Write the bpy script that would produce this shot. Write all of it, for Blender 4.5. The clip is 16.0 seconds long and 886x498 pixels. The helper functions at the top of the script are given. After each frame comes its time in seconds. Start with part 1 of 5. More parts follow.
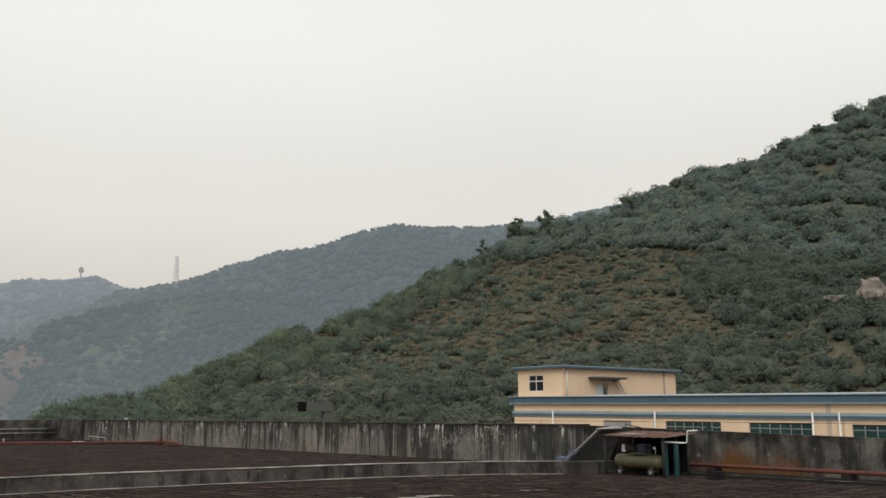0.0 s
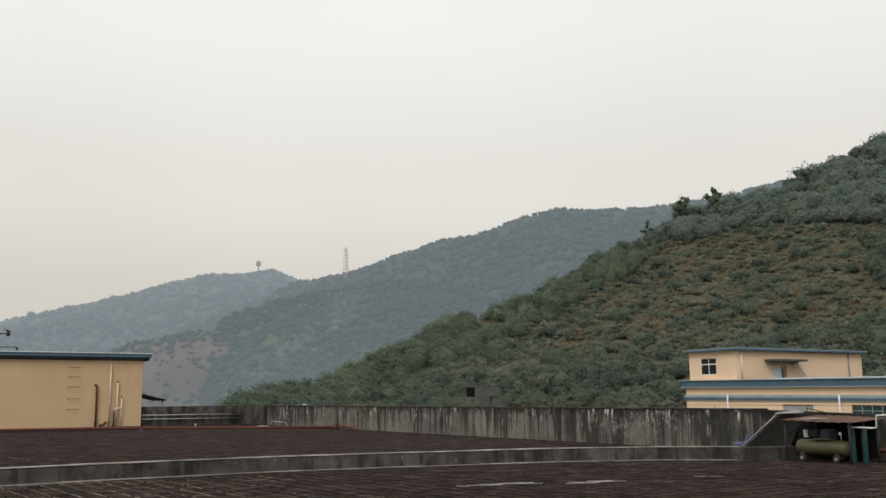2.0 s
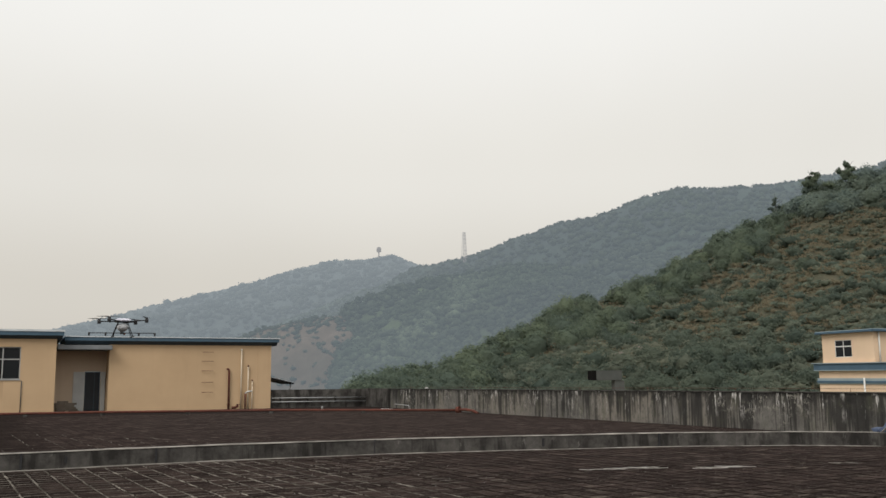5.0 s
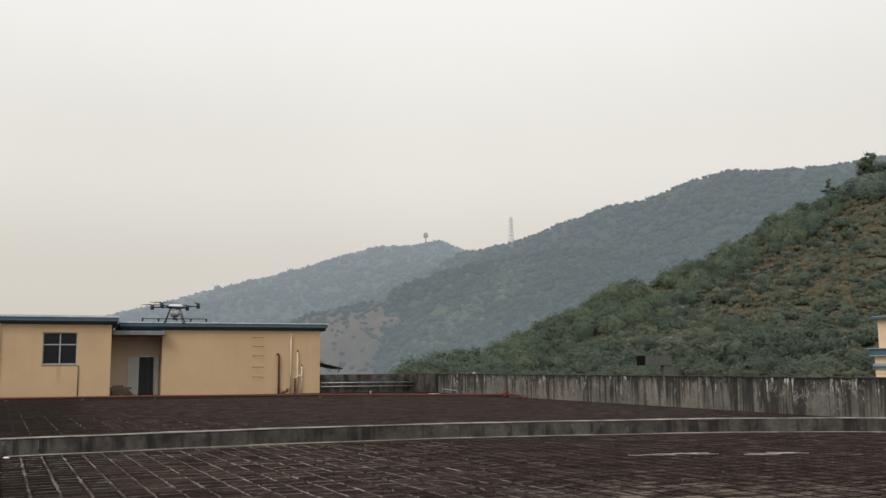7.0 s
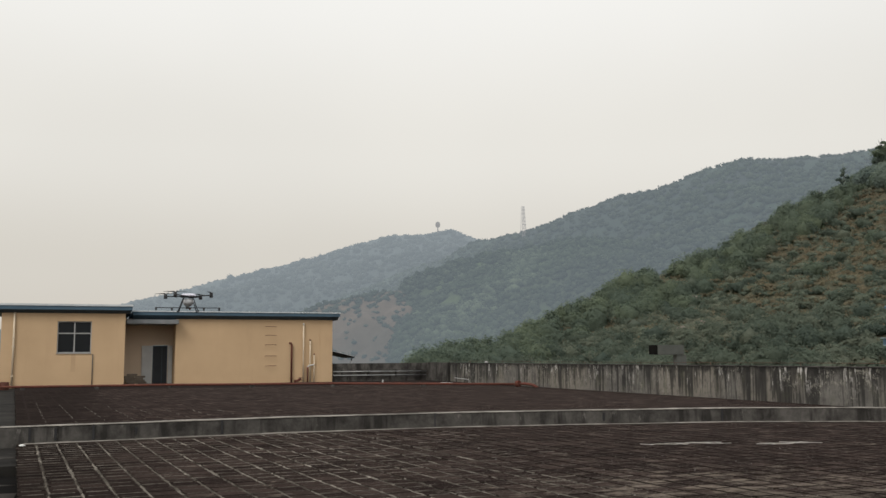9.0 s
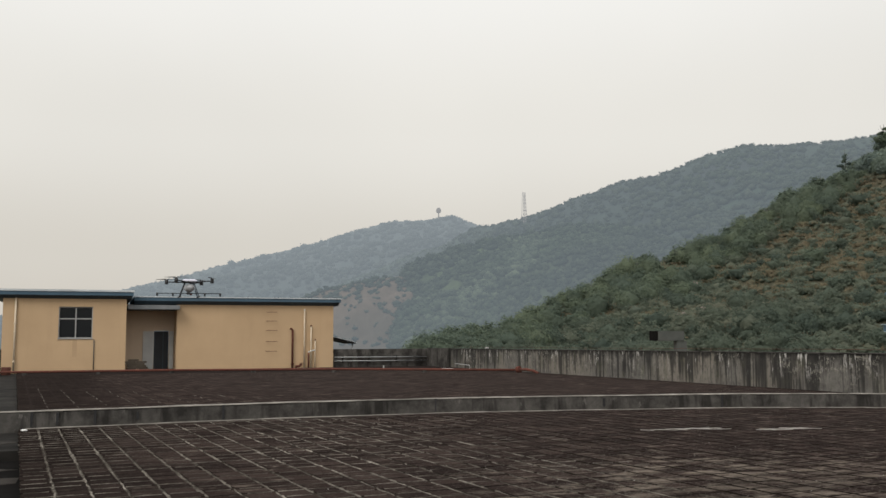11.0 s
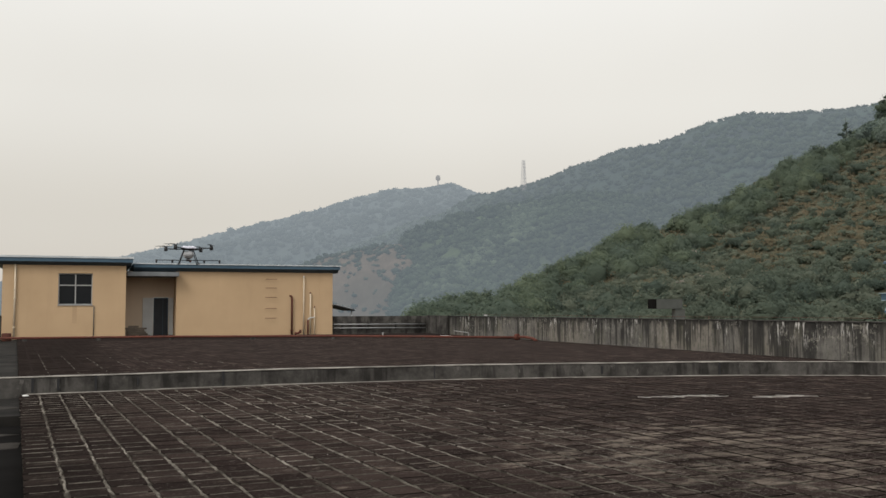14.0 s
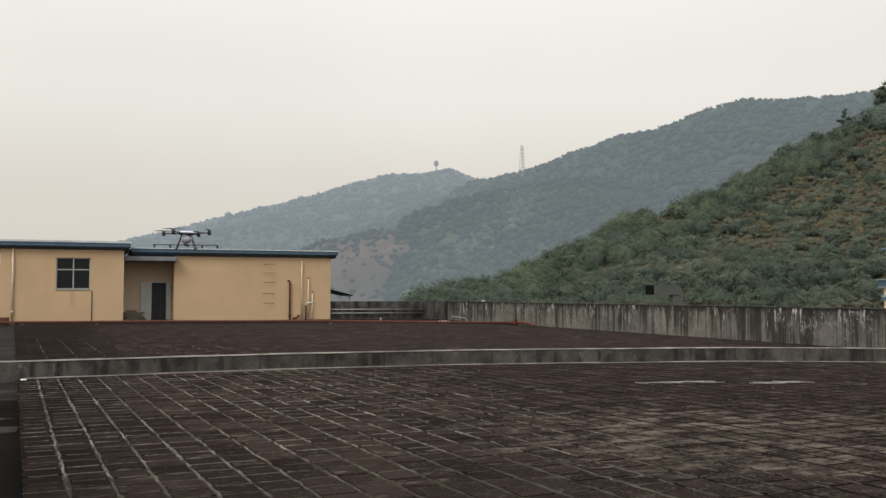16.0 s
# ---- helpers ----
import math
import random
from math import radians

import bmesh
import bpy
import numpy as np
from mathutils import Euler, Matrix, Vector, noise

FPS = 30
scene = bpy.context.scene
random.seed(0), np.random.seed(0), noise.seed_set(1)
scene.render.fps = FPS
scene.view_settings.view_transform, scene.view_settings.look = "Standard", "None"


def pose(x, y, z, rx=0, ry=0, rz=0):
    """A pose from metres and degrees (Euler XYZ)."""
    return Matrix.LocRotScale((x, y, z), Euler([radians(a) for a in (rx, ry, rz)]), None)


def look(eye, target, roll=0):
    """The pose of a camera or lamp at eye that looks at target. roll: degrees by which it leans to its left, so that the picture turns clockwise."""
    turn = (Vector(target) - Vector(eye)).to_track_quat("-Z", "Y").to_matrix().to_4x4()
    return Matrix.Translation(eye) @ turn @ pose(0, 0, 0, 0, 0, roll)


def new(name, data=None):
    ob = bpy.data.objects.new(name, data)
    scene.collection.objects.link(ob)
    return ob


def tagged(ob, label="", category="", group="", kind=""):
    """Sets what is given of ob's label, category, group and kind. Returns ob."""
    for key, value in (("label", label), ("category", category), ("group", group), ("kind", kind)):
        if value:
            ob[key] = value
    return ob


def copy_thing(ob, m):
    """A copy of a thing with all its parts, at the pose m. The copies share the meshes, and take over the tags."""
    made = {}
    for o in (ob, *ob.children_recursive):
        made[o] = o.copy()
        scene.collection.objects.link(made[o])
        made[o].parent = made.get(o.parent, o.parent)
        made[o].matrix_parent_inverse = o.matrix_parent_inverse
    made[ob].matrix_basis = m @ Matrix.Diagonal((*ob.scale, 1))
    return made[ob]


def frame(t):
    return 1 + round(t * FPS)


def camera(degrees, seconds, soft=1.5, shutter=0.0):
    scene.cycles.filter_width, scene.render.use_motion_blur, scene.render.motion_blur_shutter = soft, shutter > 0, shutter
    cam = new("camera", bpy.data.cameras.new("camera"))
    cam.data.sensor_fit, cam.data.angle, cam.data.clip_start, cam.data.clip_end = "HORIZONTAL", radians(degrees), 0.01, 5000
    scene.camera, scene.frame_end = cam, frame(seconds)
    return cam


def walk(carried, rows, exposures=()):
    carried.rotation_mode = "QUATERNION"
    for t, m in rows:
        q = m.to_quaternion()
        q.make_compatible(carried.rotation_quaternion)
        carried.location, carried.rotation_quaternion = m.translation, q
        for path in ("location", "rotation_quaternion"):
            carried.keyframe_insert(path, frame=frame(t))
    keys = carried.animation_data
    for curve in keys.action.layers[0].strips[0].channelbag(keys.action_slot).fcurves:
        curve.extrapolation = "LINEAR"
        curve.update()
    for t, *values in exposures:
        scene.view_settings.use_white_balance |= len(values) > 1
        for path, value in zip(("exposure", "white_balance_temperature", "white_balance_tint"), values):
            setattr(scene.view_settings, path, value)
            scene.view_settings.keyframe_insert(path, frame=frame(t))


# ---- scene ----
cam = camera(51.1, 16.0, soft=1.5)
EYE = 1.4
# seconds, yaw, pitch, roll: the camera turns where it stands
ROWS = [
    (0.0, -41.83, 9.95, 0.23), (0.5, -39.21, 9.74, 0.39), (1.0, -36.39, 9.5, 0.39), (1.5, -33.95, 9.3, 0.5),
    (2.0, -31.66, 9.11, 0.5), (2.5, -29.86, 8.98, 0.55), (3.0, -28.24, 8.84, 0.53), (3.5, -27.05, 8.74, 0.46),
    (4.0, -26.1, 8.6, 0.48), (6.5, -21.91, 7.51, 0.48), (7.0, -21.35, 7.29, 0.46), (7.5, -20.99, 7.1, 0.42),
    (8.0, -20.75, 6.94, 0.41), (8.5, -20.63, 6.79, 0.39), (11.0, -20.54, 5.76, 0.32), (11.5, -20.53, 5.44, 0.33),
    (12.0, -20.5, 5.08, 0.31), (12.5, -20.49, 4.76, 0.29), (13.0, -20.51, 4.41, 0.24), (13.5, -20.55, 4.1, 0.21),
    (14.0, -20.58, 3.76, 0.16), (14.5, -20.6, 3.48, 0.12), (15.0, -20.59, 3.23, 0.06), (15.5, -20.6, 3.04, 0.0),
    (16.0, -20.7, 2.86, 0.0),
]
walk(cam, [(t, pose(0, 0, EYE, 0, 0, yaw) @ pose(0, 0, 0, 90 + pitch, 0, 0) @ pose(0, 0, 0, 0, 0, -roll)) for t, yaw, pitch, roll in ROWS],
     exposures=[(0.0, -0.04), (0.5, -0.11), (1.5, -0.09), (2.5, 0.0), (12.0, 0.0), (13.0, -0.02), (14.5, 0.06), (16.0, 0.08)])

# ---- light: a white overcast sky, with the sun a broad glow behind it ----
SUN_ELEVATION, SUN_AZIMUTH = 42.0, 232.0     # degrees; azimuth from +y towards +x
world = bpy.data.worlds.new("sky")
scene.world = world
world.use_nodes = True
wn, wl = world.node_tree.nodes, world.node_tree.links
wn.clear()
w_out = wn.new("ShaderNodeOutputWorld")
sky = wn.new("ShaderNodeTexSky")
sky.sky_type, sky.sun_disc = "NISHITA", False
sky.sun_elevation, sky.sun_rotation = radians(SUN_ELEVATION), radians(SUN_AZIMUTH)
sky.air_density, sky.dust_density, sky.ozone_density = 1.0, 6.0, 1.0
clear = wn.new("ShaderNodeBackground")
wl.new(sky.outputs[0], clear.inputs[0])
clear.inputs[1].default_value = 0.05
w_co = wn.new("ShaderNodeTexCoord")
w_sep = wn.new("ShaderNodeSeparateXYZ")
wl.new(w_co.outputs["Generated"], w_sep.inputs[0])
w_ramp = wn.new("ShaderNodeValToRGB")
wl.new(w_sep.outputs[2], w_ramp.inputs[0])
w_ramp.color_ramp.interpolation = "EASE"
for e, (at, col) in zip(range(5), [(0.0, (0.665, 0.615, 0.548)), (0.09, (0.722, 0.686, 0.618)), (0.22, (0.848, 0.824, 0.766)), (0.40, (0.97, 0.96, 0.925)), (1.0, (1.3, 1.3, 1.29))]):
    el = w_ramp.color_ramp.elements[e] if e < 2 else w_ramp.color_ramp.elements.new(at)
    el.position, el.color = at, (*col, 1)
w_noise = wn.new("ShaderNodeTexNoise")
w_noise.inputs["Scale"].default_value, w_noise.inputs["Detail"].default_value = 2.2, 3.0
wl.new(w_co.outputs["Generated"], w_noise.inputs["Vector"])
w_map = wn.new("ShaderNodeMapRange")
wl.new(w_noise.outputs[0], w_map.inputs[0])
for k, v in (("From Min", 0.3), ("From Max", 0.7), ("To Min", 0.97), ("To Max", 1.03)):
    w_map.inputs[k].default_value = v
w_mul = wn.new("ShaderNodeVectorMath")
w_mul.operation = "SCALE"
wl.new(w_ramp.outputs[0], w_mul.inputs[0])
wl.new(w_map.outputs[0], w_mul.inputs["Scale"])
cloud = wn.new("ShaderNodeBackground")
wl.new(w_mul.outputs[0], cloud.inputs[0])
cloud.inputs[1].default_value = 1.0
w_mix = wn.new("ShaderNodeMixShader")
w_mix.inputs[0].default_value = 0.93
wl.new(clear.outputs[0], w_mix.inputs[1])
wl.new(cloud.outputs[0], w_mix.inputs[2])
wl.new(w_mix.outputs[0], w_out.inputs[0])

sun = new("sun", bpy.data.lights.new("sun", "SUN"))
sun.data.energy, sun.data.angle, sun.data.color = 1.4, radians(25), (1.0, 0.95, 0.88)
az, el_ = radians(SUN_AZIMUTH), radians(SUN_ELEVATION)
sun.matrix_world = look((60 * math.sin(az) * math.cos(el_), 60 * math.cos(az) * math.cos(el_), 60 * math.sin(el_)), (0, 0, 0))


# ---- materials ----
class Graph:
    """A node material under construction; positions are in world metres."""

    def __init__(self, name):
        self.mat = bpy.data.materials.new(name)
        self.mat.use_nodes = True
        self.nodes, self.links = self.mat.node_tree.nodes, self.mat.node_tree.links
        self.bsdf = self.nodes["Principled BSDF"]
        self.geo = self.nodes.new("ShaderNodeNewGeometry")

    def put(self, socket, value):
        if hasattr(value, "links"):
            self.links.new(value, socket)
        else:
            socket.default_value = value

    def noise(self, scale, detail=4, stretch=(1, 1, 1), rough=0.55):
        m = self.nodes.new("ShaderNodeMapping")
        self.links.new(self.geo.outputs["Position"], m.inputs[0])
        m.inputs["Scale"].default_value = stretch
        n = self.nodes.new("ShaderNodeTexNoise")
        self.links.new(m.outputs[0], n.inputs["Vector"])
        n.inputs["Scale"].default_value, n.inputs["Detail"].default_value, n.inputs["Roughness"].default_value = scale, detail, rough
        return n.outputs[0]

    def span(self, value, a, b, lo=0.0, hi=1.0):
        n = self.nodes.new("ShaderNodeMapRange")
        self.put(n.inputs[0], value)
        for k, v in (("From Min", a), ("From Max", b), ("To Min", lo), ("To Max", hi)):
            n.inputs[k].default_value = v
        return n.outputs[0]

    def mix(self, fac, a, b, mode="MIX"):
        n = self.nodes.new("ShaderNodeMix")
        n.data_type, n.blend_type = "RGBA", mode
        self.put(n.inputs[0], fac)
        for s, v in ((n.inputs[6], a), (n.inputs[7], b)):
            self.put(s, (*v, 1) if isinstance(v, tuple) and len(v) == 3 else v)
        return n.outputs[2]

    def math(self, op, a, b=0.0):
        n = self.nodes.new("ShaderNodeMath")
        n.operation = op
        self.put(n.inputs[0], a)
        self.put(n.inputs[1], b)
        return n.outputs[0]

    def distance_haze(self):
        """Haze painted as glow on backdrop ridges: pale blue, growing away from the roof."""
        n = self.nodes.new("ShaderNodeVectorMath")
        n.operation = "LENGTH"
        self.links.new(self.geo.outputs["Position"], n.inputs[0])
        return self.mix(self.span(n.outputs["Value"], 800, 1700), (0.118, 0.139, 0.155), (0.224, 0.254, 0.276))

    def axis(self, i):
        n = self.nodes.new("ShaderNodeSeparateXYZ")
        self.links.new(self.geo.outputs["Position"], n.inputs[0])
        return n.outputs[i]

    def done(self, color, rough=0.8, metal=0.0, bump=None, depth=0.01, spec=0.4):
        self.put(self.bsdf.inputs["Base Color"], (*color, 1) if isinstance(color, tuple) and len(color) == 3 else color)
        self.put(self.bsdf.inputs["Roughness"], rough)
        self.bsdf.inputs["Metallic"].default_value = metal
        self.bsdf.inputs["Specular IOR Level"].default_value = spec
        if bump is not None:
            b = self.nodes.new("ShaderNodeBump")
            b.inputs["Distance"].default_value = depth
            b.inputs["Strength"].default_value = 1.0
            self.put(b.inputs["Height"], bump)
            self.links.new(b.outputs[0], self.bsdf.inputs["Normal"])
        return self.mat


def plain(name, a, b, scale=3.0, rough=0.6, metal=0.0, depth=0.002, spec=0.4, dirt=(0.05, 0.045, 0.04), dirty=0.25):
    """A painted, cast or metal surface: two near tones, fine grain and patches of dirt."""
    g = Graph(name)
    c = g.mix(g.span(g.noise(scale, 5), 0.3, 0.7), a, b)
    c = g.mix(g.span(g.noise(scale * 0.37, 6), 0.52, 0.78, 0, dirty), c, dirt)
    return g.done(c, g.span(g.noise(scale * 4, 3), 0.3, 0.7, rough - 0.08, min(1, rough + 0.08)), metal, g.noise(scale * 14, 3), depth, spec)


def stained_concrete(name, light, dark, lines=3.0, foot=0.0, crown=1.03):
    """Weathered concrete: black algae hanging from the top in runs of uneven length, lime drips and mottling."""
    g = Graph(name)
    c = g.mix(g.span(g.noise(1.7, 6, rough=0.65), 0.32, 0.68), light, tuple(0.55 * v for v in light))
    c = g.mix(g.span(g.noise(0.35, 3), 0.45, 0.62, 0, 0.4), c, (0.27, 0.24, 0.195))
    hang = g.span(g.axis(2), foot, crown, -0.055, 0.045)
    hang = g.math("ADD", hang, g.span(g.noise(0.30, 4), 0.35, 0.65, -0.10, 0.07))
    wide = g.math("ADD", g.noise(lines, 3, (1, 1, 0.05), 0.6), hang)
    thin = g.math("ADD", g.noise(lines * 3.2, 2, (1, 1, 0.04), 0.6), hang)
    c = g.mix(g.span(wide, 0.48, 0.58, 0, 0.80), c, dark)
    c = g.mix(g.span(thin, 0.54, 0.60, 0, 0.75), c, tuple(1.5 * v for v in dark))
    c = g.mix(g.span(g.noise(7.0, 6, (1, 1, 0.7), 0.7), 0.48, 0.66, 0, 0.55), c, tuple(2.2 * v for v in dark))
    c = g.mix(g.span(g.noise(1.9, 5, (1, 1, 0.5)), 0.54, 0.68, 0, 0.4), c, (0.085, 0.088, 0.052))
    top = g.math("ADD", g.axis(2), g.span(g.noise(3.0, 5), 0.3, 0.7, -0.22, 0.22))
    c = g.mix(g.span(top, crown - 0.20, crown + 0.02, 0, 0.85), c, dark)
    drip = g.math("MULTIPLY", g.span(g.noise(6.5, 3, (1, 1, 0.12), 0.7), 0.57, 0.63), g.span(g.noise(0.8, 3), 0.42, 0.54))
    drip = g.math("MULTIPLY", drip, g.span(g.noise(9.0, 3, (1, 1, 0.5)), 0.40, 0.55))
    drip = g.math("MULTIPLY", drip, g.span(g.axis(2), foot + 0.25, foot + 0.65))
    c = g.mix(g.math("MULTIPLY", drip, 0.9), c, (0.60, 0.58, 0.55))
    lichen = g.math("MULTIPLY", g.span(g.noise(7.5, 5, rough=0.7), 0.55, 0.62), g.span(g.noise(0.55, 3), 0.50, 0.60))
    c = g.mix(g.math("MULTIPLY", lichen, 0.7), c, (0.30, 0.285, 0.245))
    return g.done(c, 0.9, 0, g.noise(18, 5), 0.008, 0.25)


def blotched_concrete(name, dark, light, rust=0.0, rust_y=0.0):
    """Old wet concrete: dark mottling, grey lime blooms and rust soaked up from a pipe."""
    g = Graph(name)
    c = g.mix(g.span(g.noise(1.6, 8, rough=0.7), 0.36, 0.62), dark, light)
    c = g.mix(g.span(g.noise(2.6, 4, (1, 1, 0.15), 0.65), 0.50, 0.60, 0, 0.75), c, tuple(0.6 * v for v in dark))
    c = g.mix(g.span(g.noise(4.5, 6, (1, 1, 0.4), 0.75), 0.61, 0.70, 0, 0.6), c, tuple(2.1 * v for v in light))
    if rust:
        near = g.math("ABSOLUTE", g.math("SUBTRACT", g.axis(1), rust_y))
        low = g.math("ADD", g.span(g.axis(2), 0.05, 0.75, 0.5, -0.5), g.span(g.noise(1.2, 5), 0.35, 0.65, -0.3, 0.4))
        low = g.math("ADD", low, g.span(near, 0.3, 2.4, 0.45, -0.7))
        c = g.mix(g.span(low, 0.0, 0.9, 0, rust), c, (0.125, 0.058, 0.020))
        top = g.math("ADD", g.axis(2), g.span(g.noise(3.0, 5), 0.3, 0.7, -0.2, 0.2))
        c = g.mix(g.span(top, 0.72, 0.98, 0, 0.8), c, tuple(0.5 * v for v in dark))
    return g.done(c, 0.9, 0, g.noise(18, 5), 0.008, 0.1)


def wall_paint(name, a, b):
    """Painted render: cloudy tone, faint rain runs and fine grit."""
    g = Graph(name)
    c = g.mix(g.span(g.noise(0.5, 4), 0.3, 0.7), a, b)
    c = g.mix(g.span(g.noise(1.6, 5, (1, 1, 0.1), 0.7), 0.55, 0.8, 0, 0.12), c, (0.22, 0.15, 0.09))
    return g.done(c, 0.85, 0, g.noise(60, 3), 0.003, 0.3)


def tile_stone(name):
    g = Graph(name)
    info = g.nodes.new("ShaderNodeObjectInfo")
    r = g.math("FRACT", g.math("ADD", info.outputs["Random"], g.geo.outputs["Random Per Island"]))
    c = g.mix(r, (0.0232, 0.0173, 0.0157), (0.049, 0.0363, 0.0320))
    # a dry, pale worn area towards the middle of the roof
    worn = g.math("ADD", g.math("POWER", g.math("MULTIPLY", g.math("SUBTRACT", g.axis(0), 6.5), 0.34), 2.0), g.math("POWER", g.math("MULTIPLY", g.math("SUBTRACT", g.axis(1), 7.5), 0.42), 2.0))
    worn = g.math("ADD", g.span(worn, 0.0, 1.6, 0.44, 0.0), g.span(g.noise(2.6, 8, (0.7, 1.3, 1), 0.75), 0.35, 0.65, -0.65, 0.55))
    c = g.mix(g.span(worn, 0.22, 0.66, 0, 0.85), c, (0.185, 0.155, 0.128))
    c = g.mix(g.span(g.noise(0.75, 6), 0.45, 0.62, 0, 0.45), c, (0.016, 0.0124, 0.0114))
    dry = g.span(g.axis(0), 2.0, 5.5, 0.40, 1.0)
    c = g.mix(g.math("MULTIPLY", g.span(g.noise(9, 6, rough=0.75), 0.54, 0.66, 0, 0.5), dry), c, (0.085, 0.071, 0.064))
    flakes = g.math("MULTIPLY", g.span(g.noise(5.5, 5, rough=0.7), 0.60, 0.65), dry)
    c = g.mix(g.math("MULTIPLY", flakes, 0.7), c, (0.110, 0.095, 0.085))
    c = g.mix(g.math("MULTIPLY", g.span(g.noise(38, 3, rough=0.7), 0.60, 0.68, 0, 0.85), dry), c, (0.18, 0.16, 0.144))
    wet = g.math("ADD", g.axis(0), g.span(g.noise(1.1, 4), 0.3, 0.7, -0.5, 0.5))
    c = g.mix(g.span(wet, 0.9, -0.4, 0, 0.6), c, (0.012, 0.010, 0.009))      # moss near the gutter
    return g.done(c, 0.92, 0, g.noise(22, 6, rough=0.75), 0.022, 0.0)


def mortar_bed(name):
    """Mortar between the roof tiles: pale where it was renewed, black with moss elsewhere."""
    g = Graph(name)
    worn = g.math("ADD", g.span(g.axis(0), 2.4, 5.2, 0.0, 1.0), g.span(g.noise(0.8, 5), 0.3, 0.7, -0.3, 0.35))
    worn = g.math("ADD", worn, g.span(g.axis(1), 17.0, 24.0, 0.0, 0.75))
    c = g.mix(g.span(worn, 0.15, 0.75), (0.050, 0.044, 0.038), (0.009, 0.008, 0.007))
    c = g.mix(g.span(g.noise(5, 5, rough=0.7), 0.42, 0.58, 0, 0.8), c, (0.035, 0.028, 0.022))
    c = g.mix(g.span(g.axis(1), 17.8, 19.0, 0, 1), c, (0.025, 0.0195, 0.018))
    return g.done(c, 0.95, 0, g.noise(40, 4), 0.006, 0.0)


def squeezed_mortar(name):
    """Raised joint mortar: pale only in worn lengths, dull and mossy in between."""
    g = Graph(name)
    # the pale tone also imitates lit tile edges across the joints
    c = g.mix(g.span(g.noise(2.6, 6, rough=0.7), 0.40, 0.62), (0.055, 0.049, 0.042), (0.270, 0.245, 0.212))
    c = g.mix(g.span(g.noise(0.55, 3), 0.42, 0.62, 0, 0.75), c, (0.050, 0.043, 0.036))
    c = g.mix(g.span(g.axis(1), 8.4, 6.6, 0, 0.7), c, (0.040, 0.037, 0.028))
    c = g.mix(g.span(g.noise(24, 4, rough=0.7), 0.5, 0.66, 0, 0.6), c, (0.035, 0.030, 0.026))
    return g.done(c, 0.95, 0, g.noise(40, 4), 0.008, 0.0)


def leafage(name, greens, brown, haze=None, haze_strength=0.0, fine=1.2):
    """Massed leaves: every crown its own tone, with leafy mottling and drifts of yellow-green and brown."""
    g = Graph(name)
    r = g.geo.outputs["Random Per Island"]
    c = g.mix(g.span(r, 0.0, 1.0, 0.22, 0.72), greens[0], greens[1])
    c = g.mix(g.span(g.noise(0.03 if fine > 1 else 0.008, 4), 0.42, 0.62, 0, 0.8), c, greens[2])
    c = g.mix(g.span(g.noise(0.035 if fine > 1 else 0.01, 5, (1.3, 1.1, 2.0)), 0.48 if fine > 1 else 0.52, 0.60 if fine > 1 else 0.66, 0, 0.8), c, brown)
    if fine > 1:
        c = g.mix(g.span(g.noise(0.16, 3, (1, 1, 1.6)), 0.46, 0.66, 0, 0.6), c, brown)
        c = g.mix(g.span(g.noise(0.30, 2, (1, 1.2, 1.4)), 0.50, 0.66, 0, 0.5), c, tuple(0.6 * v for v in greens[2]))
    if fine > 1:
        c = g.mix(g.span(g.noise(0.017, 4, (1, 1, 1.3), 0.6), 0.46, 0.60, 0, 0.4), c, tuple(0.55 * v for v in greens[0]))
        c = g.mix(g.math("MULTIPLY", g.span(r, 0.72, 0.95), 0.18), c, tuple(1.35 * v for v in greens[1]))
    c = g.mix(g.span(g.noise(fine, 5, rough=0.75), 0.38, 0.62, 0, 0.35), c, tuple(0.42 * v for v in greens[0]))
    # haze over the distant slopes, painted as emission
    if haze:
        g.put(g.bsdf.inputs["Emission Color"], (*haze, 1) if haze != "far" else g.distance_haze())
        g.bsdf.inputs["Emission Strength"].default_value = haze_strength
    mat = g.done(c, 0.9, 0, g.noise(fine * 1.7, 4, rough=0.7), 0.12, 0.05)
    if fine > 1:
        thin = g.nodes.new("ShaderNodeBsdfTranslucent")
        g.put(thin.inputs["Color"], c)
        both = g.nodes.new("ShaderNodeMixShader")
        both.inputs[0].default_value = 0.4
        g.links.new(g.bsdf.outputs[0], both.inputs[1])
        g.links.new(thin.outputs[0], both.inputs[2])
        g.links.new(both.outputs[0], g.nodes["Material Output"].inputs[0])
    return mat


